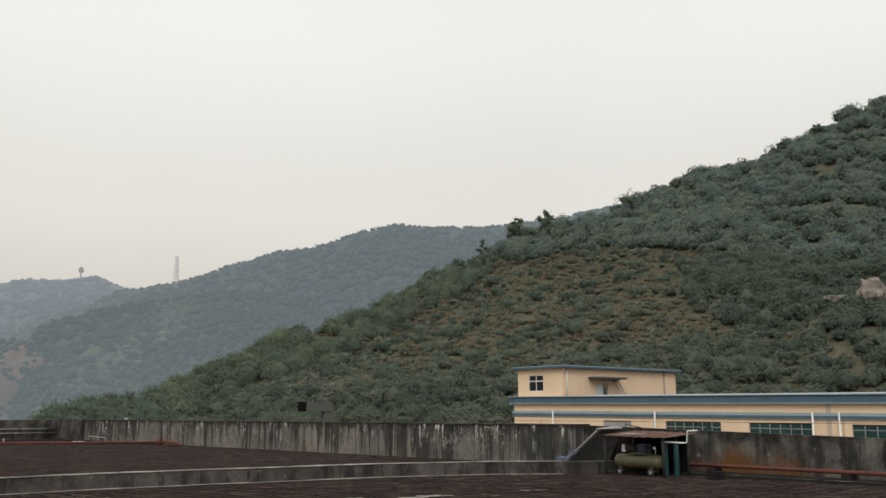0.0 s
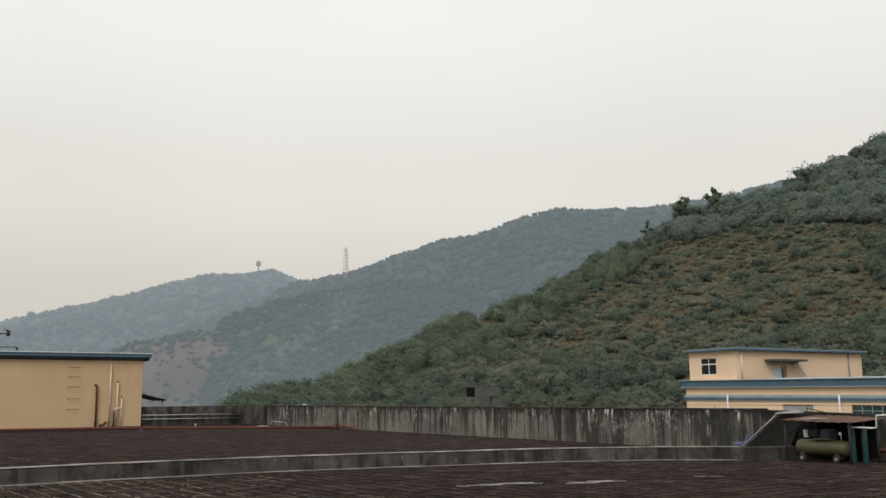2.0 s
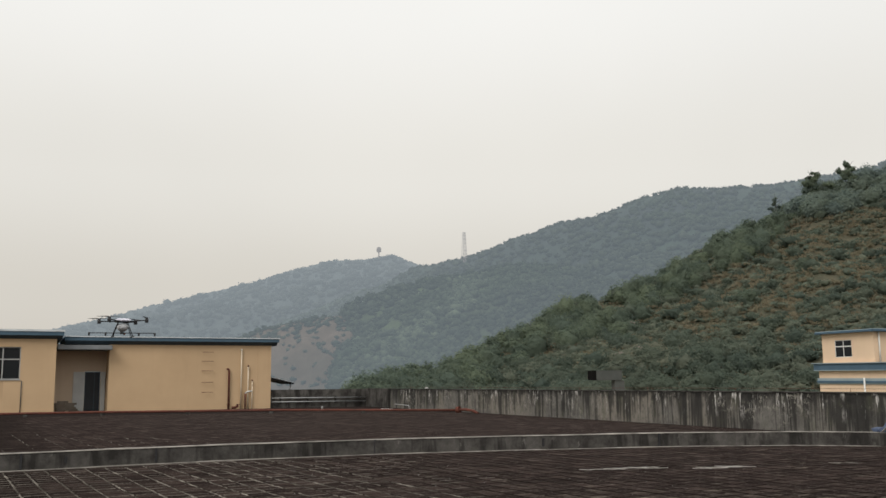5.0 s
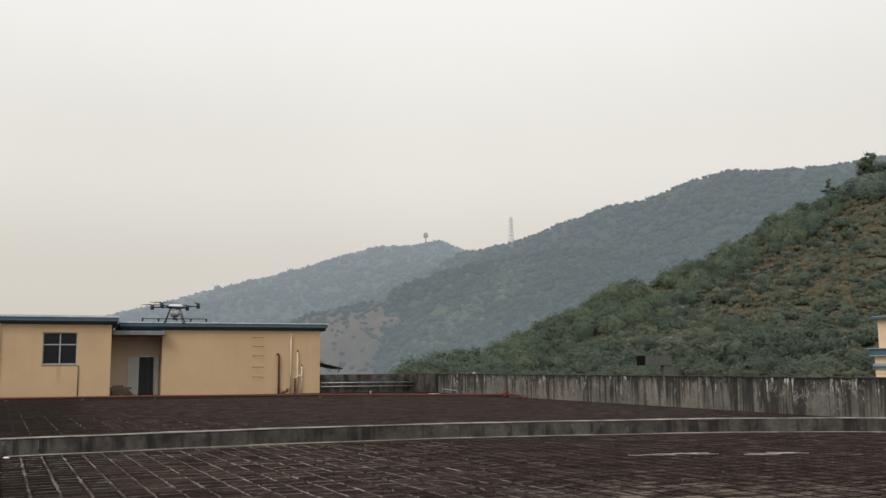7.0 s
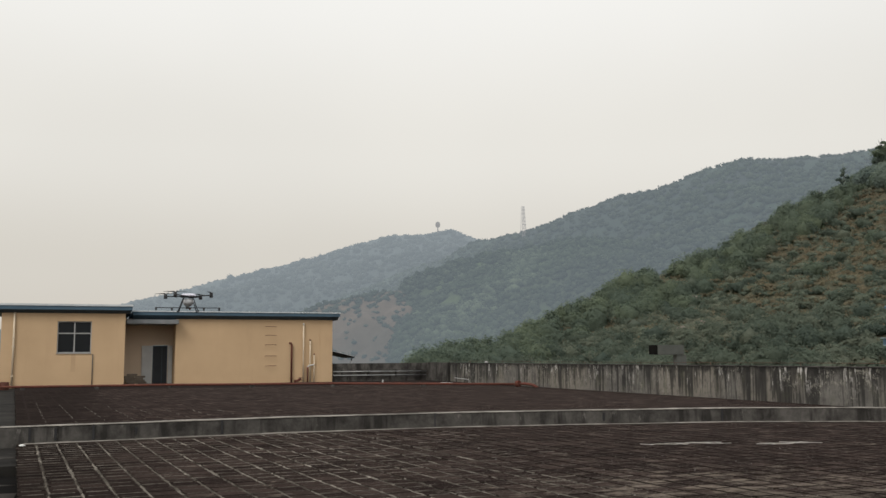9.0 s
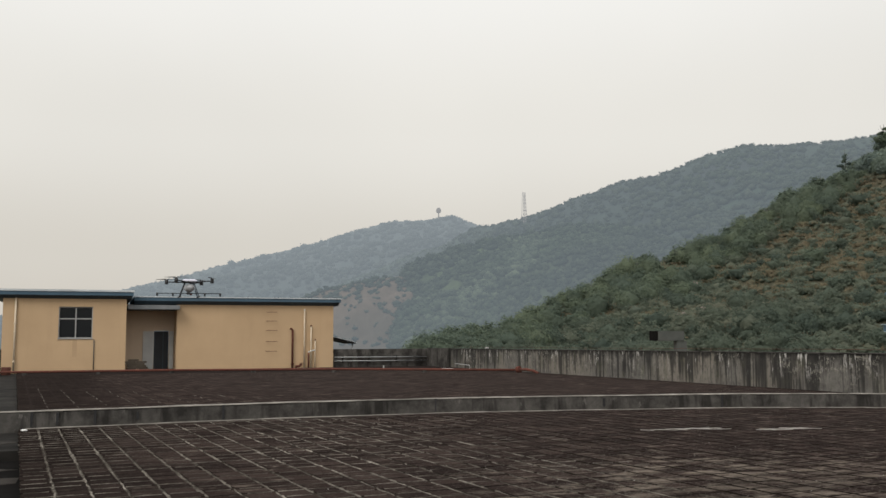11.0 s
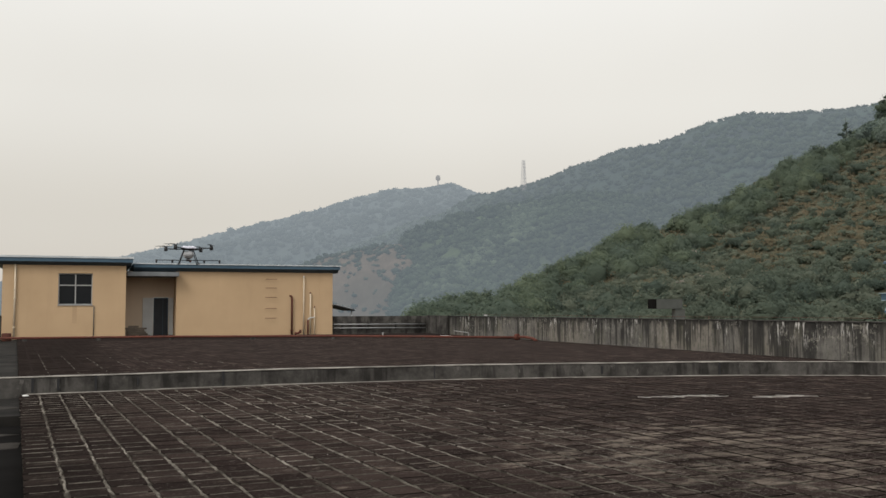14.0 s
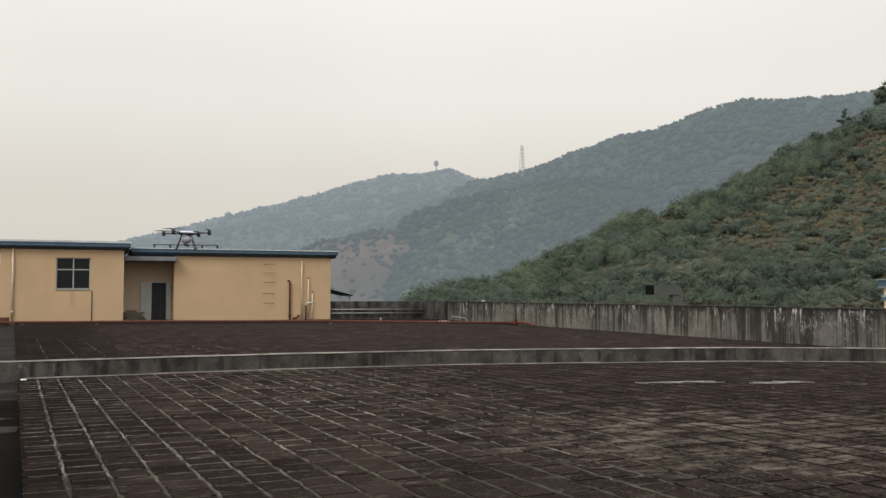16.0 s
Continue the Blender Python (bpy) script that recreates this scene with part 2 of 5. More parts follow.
def foliage(name, tones, drift, haze=None):
    """Leaves of massed crowns: each crown has its own tone, with drifts of another colour over the slope."""
    g = Graph(name)
    tone = g.nodes.new("ShaderNodeAttribute")
    tone.attribute_name = "tone"
    c = g.mix(g.span(tone.outputs["Fac"], 0.0, 0.55), tones[0], tones[1])
    c = g.mix(g.span(tone.outputs["Fac"], 0.6, 1.0, 0, 0.8), c, tones[2])
    size = 0.25 if haze else 1.0
    c = g.mix(g.span(g.noise(0.035 * size, 4, (1, 1, 1.4)), 0.46, 0.64, 0, 0.65), c, drift)
    c = g.mix(g.span(g.noise(0.9 * size, 3, rough=0.65), 0.35, 0.65, 0, 0.30), c, tuple(0.6 * v for v in tones[0]))
    # emission stands in for the haze before far crowns
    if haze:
        g.put(g.bsdf.inputs["Emission Color"], g.distance_haze())
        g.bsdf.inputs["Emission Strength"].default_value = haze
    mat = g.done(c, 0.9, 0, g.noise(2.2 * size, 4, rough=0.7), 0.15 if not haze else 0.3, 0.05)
    thin = g.nodes.new("ShaderNodeBsdfTranslucent")
    g.put(thin.inputs["Color"], c)
    both = g.nodes.new("ShaderNodeMixShader")
    both.inputs[0].default_value = 0.5
    g.links.new(g.bsdf.outputs[0], both.inputs[1])
    g.links.new(thin.outputs[0], both.inputs[2])
    if not haze:
        g.links.new(both.outputs[0], g.nodes["Material Output"].inputs[0])
    return mat


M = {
    # near-hill leaves: base colours raised and blued to stand in for haze
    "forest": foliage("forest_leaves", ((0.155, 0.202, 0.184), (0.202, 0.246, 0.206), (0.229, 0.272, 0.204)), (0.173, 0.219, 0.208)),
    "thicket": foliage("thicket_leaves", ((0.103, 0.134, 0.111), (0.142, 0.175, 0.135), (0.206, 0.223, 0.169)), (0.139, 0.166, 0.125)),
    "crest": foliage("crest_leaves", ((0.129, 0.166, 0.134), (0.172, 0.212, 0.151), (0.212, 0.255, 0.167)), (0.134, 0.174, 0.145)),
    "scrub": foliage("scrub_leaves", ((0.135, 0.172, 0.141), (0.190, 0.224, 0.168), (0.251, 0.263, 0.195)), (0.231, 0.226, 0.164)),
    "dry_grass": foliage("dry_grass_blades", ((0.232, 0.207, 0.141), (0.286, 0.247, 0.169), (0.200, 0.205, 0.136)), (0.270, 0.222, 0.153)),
    # ridge, shoulder, valley and far leaves get a painted haze glow
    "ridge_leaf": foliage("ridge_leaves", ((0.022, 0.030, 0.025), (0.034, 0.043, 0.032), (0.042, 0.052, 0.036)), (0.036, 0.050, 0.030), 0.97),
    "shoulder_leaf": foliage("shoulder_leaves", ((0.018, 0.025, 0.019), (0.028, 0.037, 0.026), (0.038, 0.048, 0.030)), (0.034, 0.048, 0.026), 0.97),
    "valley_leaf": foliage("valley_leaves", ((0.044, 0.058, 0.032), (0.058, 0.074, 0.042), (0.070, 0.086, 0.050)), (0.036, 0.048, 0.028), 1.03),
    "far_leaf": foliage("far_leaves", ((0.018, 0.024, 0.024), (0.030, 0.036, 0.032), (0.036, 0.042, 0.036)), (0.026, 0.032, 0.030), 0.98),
    "tile": tile_stone("roof_tile_stone"),
    "mortar": mortar_bed("mortar"),
    "ridge": squeezed_mortar("squeezed_mortar"),
    "parapet": stained_concrete("stained_parapet", (0.182, 0.172, 0.156), (0.017, 0.0163, 0.0152), 3.4),
    "parapet_dark": blotched_concrete("blotched_parapet", (0.030, 0.0285, 0.026), (0.132, 0.124, 0.112), 0.9, 11.2),
    "porch": wall_paint("beige_porch_paint", (0.62, 0.50, 0.38), (0.56, 0.45, 0.34)),
    "kerb": blotched_concrete("stained_kerb", (0.032, 0.030, 0.028), (0.104, 0.098, 0.091)),
    "lime": plain("lime_edge", (0.44, 0.42, 0.39), (0.28, 0.26, 0.24), 2.5, 0.9, dirty=0.5),
    # tile sides: joint dirt together with painted joint shade
    "joint_dirt_shade": plain("joint_dirt_shade", (0.008, 0.007, 0.006), (0.014, 0.012, 0.010), 6.0, 0.95, spec=0.0),
    "silt": plain("dried_silt", (0.044, 0.038, 0.033), (0.020, 0.018, 0.016), 1.4, 0.9, dirty=0.5, spec=0.1),
    "edge_lime": plain("worn_mortar_edge", (0.36, 0.335, 0.30), (0.10, 0.093, 0.083), 2.4, 0.95, dirty=0.7, spec=0.05),
    "slab": plain("channel_concrete", (0.038, 0.036, 0.033), (0.014, 0.0135, 0.013), 0.9, 0.9, depth=0.006, spec=0.02),
    "tan": wall_paint("tan_paint", (0.565, 0.40, 0.245), (0.505, 0.355, 0.215)),
    "stain": wall_paint("rain_stain", (0.47, 0.33, 0.20), (0.52, 0.37, 0.225)),
    "damp": wall_paint("damp_cream_paint", (0.50, 0.41, 0.33), (0.44, 0.37, 0.30)),
    "cream": wall_paint("cream_paint", (0.74, 0.56, 0.40), (0.68, 0.51, 0.355)),
    "blue": plain("blue_fascia", (0.050, 0.098, 0.145), (0.068, 0.122, 0.172), 1.2, 0.6),
    "canopy": plain("stained_canopy", (0.215, 0.225, 0.235), (0.15, 0.16, 0.17), 1.6, 0.85),
    "blue_dark": plain("blue_soffit", (0.040, 0.064, 0.084), (0.052, 0.078, 0.100), 1.2, 0.7),
    "door": plain("dark_blue_door", (0.022, 0.026, 0.034), (0.030, 0.034, 0.042), 1.5, 0.6),
    "cream_pipe": plain("aged_cream_plastic", (0.66, 0.56, 0.42), (0.56, 0.47, 0.35), 2.0, 0.5),
    "frame_grey": plain("dull_aluminium", (0.42, 0.42, 0.41), (0.34, 0.34, 0.34), 3.0, 0.5, 0.2),
    "brick_grey": plain("old_slab_stack", (0.21, 0.175, 0.14), (0.13, 0.11, 0.09), 2.5, 0.9),
    "blue_pale": plain("blue_band", (0.24, 0.31, 0.34), (0.29, 0.36, 0.39), 1.2, 0.6),
    "sheet": plain("roof_sheet_edge", (0.62, 0.66, 0.68), (0.48, 0.52, 0.55), 1.5, 0.5),
    "grey_paint": plain("grey_paint", (0.36, 0.36, 0.35), (0.27, 0.27, 0.27), 1.5, 0.7),
    "white": plain("white_plastic", (0.74, 0.74, 0.72), (0.62, 0.62, 0.60), 2.0, 0.45),
    "panel": plain("pale_door_paint", (0.56, 0.57, 0.56), (0.46, 0.47, 0.47), 1.5, 0.6),
    "steel": plain("galvanised_steel", (0.45, 0.46, 0.46), (0.33, 0.34, 0.34), 4.0, 0.45, 0.7),
    "rust": plain("rust_red_pipe", (0.140, 0.049, 0.035), (0.090, 0.038, 0.029), 3.0, 0.85, dirty=0.5, spec=0.15),
    "rust_sheet": plain("rusted_sheet", (0.17, 0.075, 0.05), (0.25, 0.16, 0.12), 3.0, 0.8, dirty=0.5),
    "dark": plain("dark_interior", (0.02, 0.02, 0.022), (0.028, 0.028, 0.03), 2.0, 0.8),
    "black": plain("black_plastic", (0.018, 0.018, 0.02), (0.028, 0.028, 0.03), 6.0, 0.5),
    "carbon": plain("carbon_tube", (0.016, 0.016, 0.018), (0.024, 0.024, 0.026), 9.0, 0.6, spec=0.15, dirty=0.0),
    "shell": plain("white_shell", (0.70, 0.70, 0.78), (0.62, 0.62, 0.72), 4.0, 0.35, dirty=0.08),
    "tank_white": plain("translucent_tank", (0.50, 0.51, 0.53), (0.43, 0.44, 0.46), 4.0, 0.4, dirty=0.1),
    "olive": plain("olive_enamel", (0.085, 0.080, 0.036), (0.065, 0.062, 0.03), 4.0, 0.45, dirty=0.5),
    "teal": plain("teal_enamel", (0.008, 0.042, 0.044), (0.012, 0.056, 0.058), 4.0, 0.5, dirty=0.5),
    "tarp": plain("blue_sheeting", (0.030, 0.048, 0.10), (0.065, 0.09, 0.15), 5.0, 0.5),
    "rock": plain("bare_rock", (0.26, 0.222, 0.19), (0.13, 0.112, 0.096), 0.8, 0.9, depth=0.05),
    "hut": plain("grey_concrete", (0.092, 0.098, 0.092), (0.062, 0.068, 0.064), 0.8, 0.85),
    "earth": plain("valley_ground", (0.06, 0.065, 0.035), (0.10, 0.085, 0.05), 0.05, 0.95, depth=0.05),
    "grass": leafage("hillside_grass", ((0.149, 0.149, 0.105), (0.173, 0.164, 0.115), (0.132, 0.145, 0.103)), (0.192, 0.173, 0.122)),
    # far slopes glow by themselves to imitate haze
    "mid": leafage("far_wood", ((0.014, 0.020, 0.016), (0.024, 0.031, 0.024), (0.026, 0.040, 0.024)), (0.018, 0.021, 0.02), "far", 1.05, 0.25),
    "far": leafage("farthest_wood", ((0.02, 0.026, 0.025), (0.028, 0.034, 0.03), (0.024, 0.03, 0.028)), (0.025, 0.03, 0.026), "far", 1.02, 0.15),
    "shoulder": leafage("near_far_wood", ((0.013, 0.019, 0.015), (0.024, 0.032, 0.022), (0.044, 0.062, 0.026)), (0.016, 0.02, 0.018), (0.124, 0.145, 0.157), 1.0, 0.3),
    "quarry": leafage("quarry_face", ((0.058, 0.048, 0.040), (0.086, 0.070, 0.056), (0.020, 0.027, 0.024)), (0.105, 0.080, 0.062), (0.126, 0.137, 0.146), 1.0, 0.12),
    # gutter black, also painted shade for the shed's back and tank house opening
    "gutter": plain("wet_gutter_and_shade", (0.010, 0.0097, 0.0094), (0.015, 0.0145, 0.014), 1.2, 0.9, spec=0.0, dirt=(0.012, 0.011, 0.01)),
    # both masts glow pale grey, painted haze on unlit steel
    "mast": leafage("far_steel", ((0.05, 0.05, 0.05), (0.05, 0.05, 0.05), (0.05, 0.05, 0.05)), (0.05, 0.05, 0.05), (0.27, 0.275, 0.28), 1.0, 0.3),
}
g = Graph("window_glass")
M["glass"] = g.done(g.mix(g.noise(0.6, 2), (0.012, 0.014, 0.016), (0.016, 0.018, 0.021)), 0.12, 0, g.noise(0.8, 2), 0.01, 0.15)
g = Graph("teal_window_glass")
M["glass_teal"] = g.done(g.mix(g.span(g.noise(0.9, 3), 0.35, 0.65), (0.006, 0.030, 0.030), (0.016, 0.062, 0.058)), 0.2, 0, g.noise(0.8, 2), 0.01, 0.5)


# ---- builders ----
def place(bm, name, material):
    me = bpy.data.meshes.new(name)
    bm.normal_update()
    bm.to_mesh(me)
    bm.free()
    me.materials.append(M[material])
    return new(name, me)


def thing(name, at, label, category, group=""):
    ob = new(name)
    ob.location = at
    ob.empty_display_size = 0.2
    return tagged(ob, label, category, group)


def part(name, bm, material, parent, label=""):
    """One mesh, drawn in world metres, under a thing (an Empty, unturned) or under a part."""
    ob = place(bm, name, material)
    ob.parent = parent
    if parent.type == "EMPTY":
        ob.matrix_parent_inverse = Matrix.Translation(-parent.location)
    return tagged(ob, label)


def structure(name, bm, material, label, category):
    return tagged(place(bm, name, material), label, category, "", "structure")


def box(x0, x1, y0, y1, z0, z1, bevel=0.0, bm=None):
    bm = bm or bmesh.new()
    vs = [bm.verts.new((x, y, z)) for z in (z0, z1) for y in (y0, y1) for x in (x0, x1)]
    for q in ((0, 2, 3, 1), (4, 5, 7, 6), (0, 1, 5, 4), (2, 6, 7, 3), (0, 4, 6, 2), (1, 3, 7, 5)):
        bm.faces.new([vs[i] for i in q])
    if bevel:
        bmesh.ops.bevel(bm, geom=bm.edges[:], offset=bevel, segments=2, affect="EDGES")
    return bm


def tube(points, r, n=10, bm=None, r_end=None, square=False):
    """A round rod along straight pieces, its ends closed."""
    bm = bm or bmesh.new()
    pts = [Vector(p) for p in points]
    rings = []
    for i, p in enumerate(pts):
        d = (pts[min(i + 1, len(pts) - 1)] - pts[max(i - 1, 0)]).normalized()
        side = d.cross(Vector((0, 0, 1)))
        if side.length < 0.05:
            side = d.cross(Vector((1, 0, 0)))
        side.normalize()
        up = side.cross(d)
        rr = r if r_end is None else r + (r_end - r) * i / (len(pts) - 1)
        rings.append([bm.verts.new(p + (side * math.cos(2 * math.pi * k / n) + up * math.sin(2 * math.pi * k / n)) * rr) for k in range(n)])
    for a, b in zip(rings, rings[1:]):
        for k in range(n):
            bm.faces.new((a[k], a[(k + 1) % n], b[(k + 1) % n], b[k]))
    bm.faces.new(rings[0][::-1])
    bm.faces.new(rings[-1])
    for f in bm.faces:
        f.smooth = len(f.verts) == 4
    return bm


def lathe(profile, at, n=20, axis="Z"):
    """Turns (radius, height) pairs about an axis through at."""
    bm = bmesh.new()
    turn = {"Z": Matrix(), "X": Matrix.Rotation(radians(90), 4, "Y"), "Y": Matrix.Rotation(radians(-90), 4, "X")}[axis]
    m = Matrix.Translation(at) @ turn
    rings = [[bm.verts.new(m @ Vector((r * math.cos(2 * math.pi * k / n), r * math.sin(2 * math.pi * k / n), h))) for k in range(n)] for r, h in profile]
    for a, b in zip(rings, rings[1:]):
        for k in range(n):
            f = bm.faces.new((a[k], a[(k + 1) % n], b[(k + 1) % n], b[k]))
            f.smooth = True
    bm.faces.new(rings[0][::-1])
    bm.faces.new(rings[-1])
    return bm


def prism(outline, y0, y1, along="Y"):
    """An outline (a, z) drawn out along an axis."""
    bm = bmesh.new()
    pt = (lambda a, z, t: (a, t, z)) if along == "Y" else (lambda a, z, t: (t, a, z))
    lo, hi = [[bm.verts.new(pt(a, z, t)) for a, z in outline] for t in (y0, y1)]
    n = len(outline)
    bm.faces.new(lo)
    bm.faces.new(hi[::-1])
    for k in range(n):
        bm.faces.new((lo[k], hi[k], hi[(k + 1) % n], lo[(k + 1) % n]))
    bmesh.ops.recalc_face_normals(bm, faces=bm.faces[:])
    return bm


def mesh_of(name, verts, faces, material, smooth=False):
    me = bpy.data.meshes.new(name)
    me.from_pydata(verts, [], faces)
    me.materials.append(M[material])
    if smooth:
        me.polygons.foreach_set("use_smooth", [True] * len(faces))
    return new(name, me)


def polar(azimuth, distance):
    return distance * math.sin(radians(azimuth)), distance * math.cos(radians(azimuth))


# ---- the ground, the hills and the distance ----
def bumpy(x, y, scale, octaves=4):
    return noise.fractal(Vector((x / scale, y / scale, 0.37)), 0.9, 2.1, octaves)


GROUND = -12.0
bm = bmesh.new()
n = 24
rings = []
for dist in (0, 150, 400, 1000, 2400, 4600):
    rings.append([bm.verts.new((dist * math.sin(2 * math.pi * k / n), dist * math.cos(2 * math.pi * k / n), GROUND)) for k in range(n)] if dist else [bm.verts.new((0, 0, GROUND))])
for k in range(n):
    bm.faces.new((rings[0][0], rings[1][(k + 1) % n], rings[1][k]))
for a, b in zip(rings[1:], rings[2:]):
    for k in range(n):
        bm.faces.new((a[k], a[(k + 1) % n], b[(k + 1) % n], b[k]))
structure("ground", bm, "earth", "dull green and brown valley ground far below the roof", "ground")


class Hill:
    """A hillside that climbs from its foot to a ridge, given as (azimuth, elevation of the ridge) about the roof."""

    def __init__(self, ridge, near, far, lift, rough, grain, drop=0.0):
        self.az, self.el = [a for a, _ in ridge], [e - drop for _, e in ridge]
        self.near, self.far, self.lift, self.rough, self.grain = near, far, lift, rough, grain

    def at(self, azimuth, s):
        """A point of the slope: s is 0 at the foot, 1 on the ridge, past 1 behind it."""
        r0, r1 = np.interp(azimuth, *self.near), np.interp(azimuth, *self.far)
        crest = EYE + r1 * math.tan(radians(np.interp(azimuth, self.az, self.el)))
        r = r0 + (r1 - r0) * s
        x, y = polar(azimuth, r)
        z = GROUND + (crest - GROUND) * (s ** self.lift if s <= 1 else 1 - 1.6 * (s - 1) ** 1.3)
        fade = min(1.0, 6 * s, max(0.25, 4 * abs(1 - s)))
        return Vector((x, y, z + fade * self.rough * bumpy(x, y, self.grain)))

    def sheet(self, name, a0, a1, columns, rows, material, label):
        verts, faces = [], []
        for j in range(rows + 1):
            for i in range(columns + 1):
                verts.append(self.at(a0 + (a1 - a0) * i / columns, 1.35 * j / rows))
        for j in range(rows):
            for i in range(columns):
                k = j * (columns + 1) + i
                faces.append((k, k + 1, k + columns + 2, k + columns + 1))
        return tagged(mesh_of(name, verts, faces, material, True), label, "hill", "", "structure")


def crowns(name, spots, leaves, material, seed, flat=0.8, leaf=0.28, detail=1, lobed=0.35, body=0.84, upright=False):
    """Uneven lobed crowns wrapped in leaf sprays, in one mesh. Spots: (place, radius). Each crown keeps one tone."""
    rng = np.random.default_rng(seed)
    ball = bmesh.new()
    bmesh.ops.create_icosphere(ball, subdivisions=detail, radius=1.0)
    unit = np.array([v.co[:] for v in ball.verts])
    tri = np.array([[v.index for v in f.verts] for f in ball.faces])
    ball.free()
    count = len(spots)
    centre = np.array([tuple(p) for p, _ in spots])
    radius = np.array([r for _, r in spots])
    lobes = rng.normal(0, 1, (count, 6, 3))
    lobes /= np.linalg.norm(lobes, axis=2)[..., None]
    lobes[..., 2] = np.abs(lobes[..., 2])
    reach = rng.uniform(0.4, 1.0, (count, 6)) * lobed

    def shape(dirs):
        """How far the crown reaches in each direction (count, k, 3)."""
        near = np.clip(np.einsum("ckd,cld->ckl", dirs, lobes), 0, 1) ** 5
        return 1.0 - lobed * 0.75 + (near * reach[:, None, :]).max(axis=2)

    stretch = np.column_stack([rng.uniform(0.75, 1.45, count), rng.uniform(0.75, 1.45, count), rng.uniform(0.75, 1.2, count)])

    def settle(dirs, r):
        off = dirs * r[..., None] * stretch[:, None]
        off[..., 2] = off[..., 2] * flat + 0.25
        return centre[:, None] + off * radius[:, None, None]

    def unit_of(v):
        return v / np.linalg.norm(v, axis=-1)[..., None]

    dirs = np.broadcast_to(unit, (count, *unit.shape))
    v1 = settle(dirs, body * shape(dirs) * rng.uniform(0.88, 1.10, (count, len(unit)))).reshape(-1, 3)
    f1 = (tri[None] + (np.arange(count) * len(unit))[:, None, None]).reshape(-1, 3)
    out = unit_of(rng.normal(0, 1, (count, leaves, 3)))
    out[..., 2] = np.where(out[..., 2] < -0.35, -out[..., 2], out[..., 2])
    p = settle(out, shape(out) * rng.uniform(0.74, 1.05, (count, leaves)))
    if upright:
        blade = unit_of(rng.normal(0, 0.35, out.shape) + np.array((0.0, 0.0, 1.0)))
        nrm = unit_of(np.cross(blade, rng.normal(0, 1, out.shape)))
        t = blade
    else:
        nrm = unit_of(out + rng.normal(0, 0.45, out.shape) + np.array((0.0, 0.0, 0.25)))
        t = unit_of(np.cross(nrm, rng.normal(0, 1, out.shape)))
    b = np.cross(nrm, t)
    size = leaf * rng.uniform(0.6, 1.4, (count, leaves, 1))
    spray = np.stack([p - t * size, p + b * size + nrm * size * 0.3, p + t * size * 0.8 - b * size * 0.6], axis=2)
    own = rng.uniform(0, 1, count)
    tone = np.concatenate([np.repeat(own, len(unit)), np.repeat(np.clip(own[:, None] + rng.normal(0, 0.07, (count, leaves)), 0, 1).ravel(), 3)])
    n1, n2 = len(f1), count * leaves
    me = bpy.data.meshes.new(name)
    me.vertices.add(len(v1) + n2 * 3)
    me.vertices.foreach_set("co", np.concatenate([v1, spray.reshape(-1, 3)]).ravel())
    me.loops.add(n1 * 3 + n2 * 3)
    me.loops.foreach_set("vertex_index", np.concatenate([f1.ravel(), np.arange(n2 * 3) + len(v1)]))
    me.polygons.add(n1 + n2)
    me.polygons.foreach_set("loop_start", np.concatenate([np.arange(n1) * 3, n1 * 3 + np.arange(n2) * 3]))
    me.polygons.foreach_set("loop_total", np.concatenate([np.full(n1, 3), np.full(n2, 3)]))
    me.polygons.foreach_set("use_smooth", np.concatenate([np.ones(n1, bool), np.zeros(n2, bool)]))
    me.update(calc_edges=True)
    me.attributes.new("tone", "FLOAT", "POINT").data.foreach_set("value", tone)
    me.materials.append(M[material])
    return me


def clump_cloud(name, spots, leaves, material, label, category, seed, **shape):
    return tagged(new(name, crowns(name, spots, leaves, material, seed, **shape)), label, category, "", "stuff")


near_hill = Hill([(12, -3.5), (19.2, -0.4), (20.6, 0.0), (24.3, 0.5), (27.3, 1.85), (31.3, 3.95), (34.3, 4.8), (37.5, 6.05), (41, 7.95), (44.5, 9.25),
                  (46.3, 10.6), (48.8, 11.1), (51.6, 11.4), (53.4, 12.2), (56.1, 13.2), (59.2, 13.95), (61.2, 14.35), (63.1, 15.25), (66.3, 16.35), (70, 17.3), (80, 18.5), (95, 17)],
                 ([12, 45, 60, 95], [120, 135, 135, 130]), ([12, 24, 45, 68, 95], [150, 190, 300, 400, 420]), 1.08, 5.0, 42.0, -0.05)
near_hill.sheet("hillside", 12, 95, 240, 60, "grass", "scrubby hillside with dry grass between dark bushes")
middle_hill = Hill([(0, -2), (8, 0.8), (11, 2.2), (14.3, 3.8), (17.8, 5.2), (20.6, 6.2), (22.5, 7.3), (25.4, 7.75), (28.5, 8.9), (32, 9.95), (33.8, 10.1), (36.7, 11.3), (38.7, 11.6), (41.2, 11.35),
                    (45, 11.6), (49.5, 12.25), (52.3, 12.6), (58, 13), (66, 14), (80, 13)], ([0, 17, 26, 34, 80], [960, 940, 640, 440, 440]), ([0, 17, 26, 34, 80], [1280, 1260, 1000, 900, 900]), 1.2, 22.0, 150.0, 0.15)
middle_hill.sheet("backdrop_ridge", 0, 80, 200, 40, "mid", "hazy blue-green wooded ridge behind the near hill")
shoulder = Hill([(16.4, -1.5), (17.2, 1.5), (17.7, 4.2), (18.3, 5.1), (19.6, 5.6), (21, 6.0), (23.5, 6.6), (26, 7.1), (28.5, 7.6), (31, 7.5), (34, 6.8), (38, 5.0), (44, 0)], ([16, 44], [420, 300]), ([16, 24, 44], [680, 700, 520]), 1.1, 16.0, 90.0, 0.35)
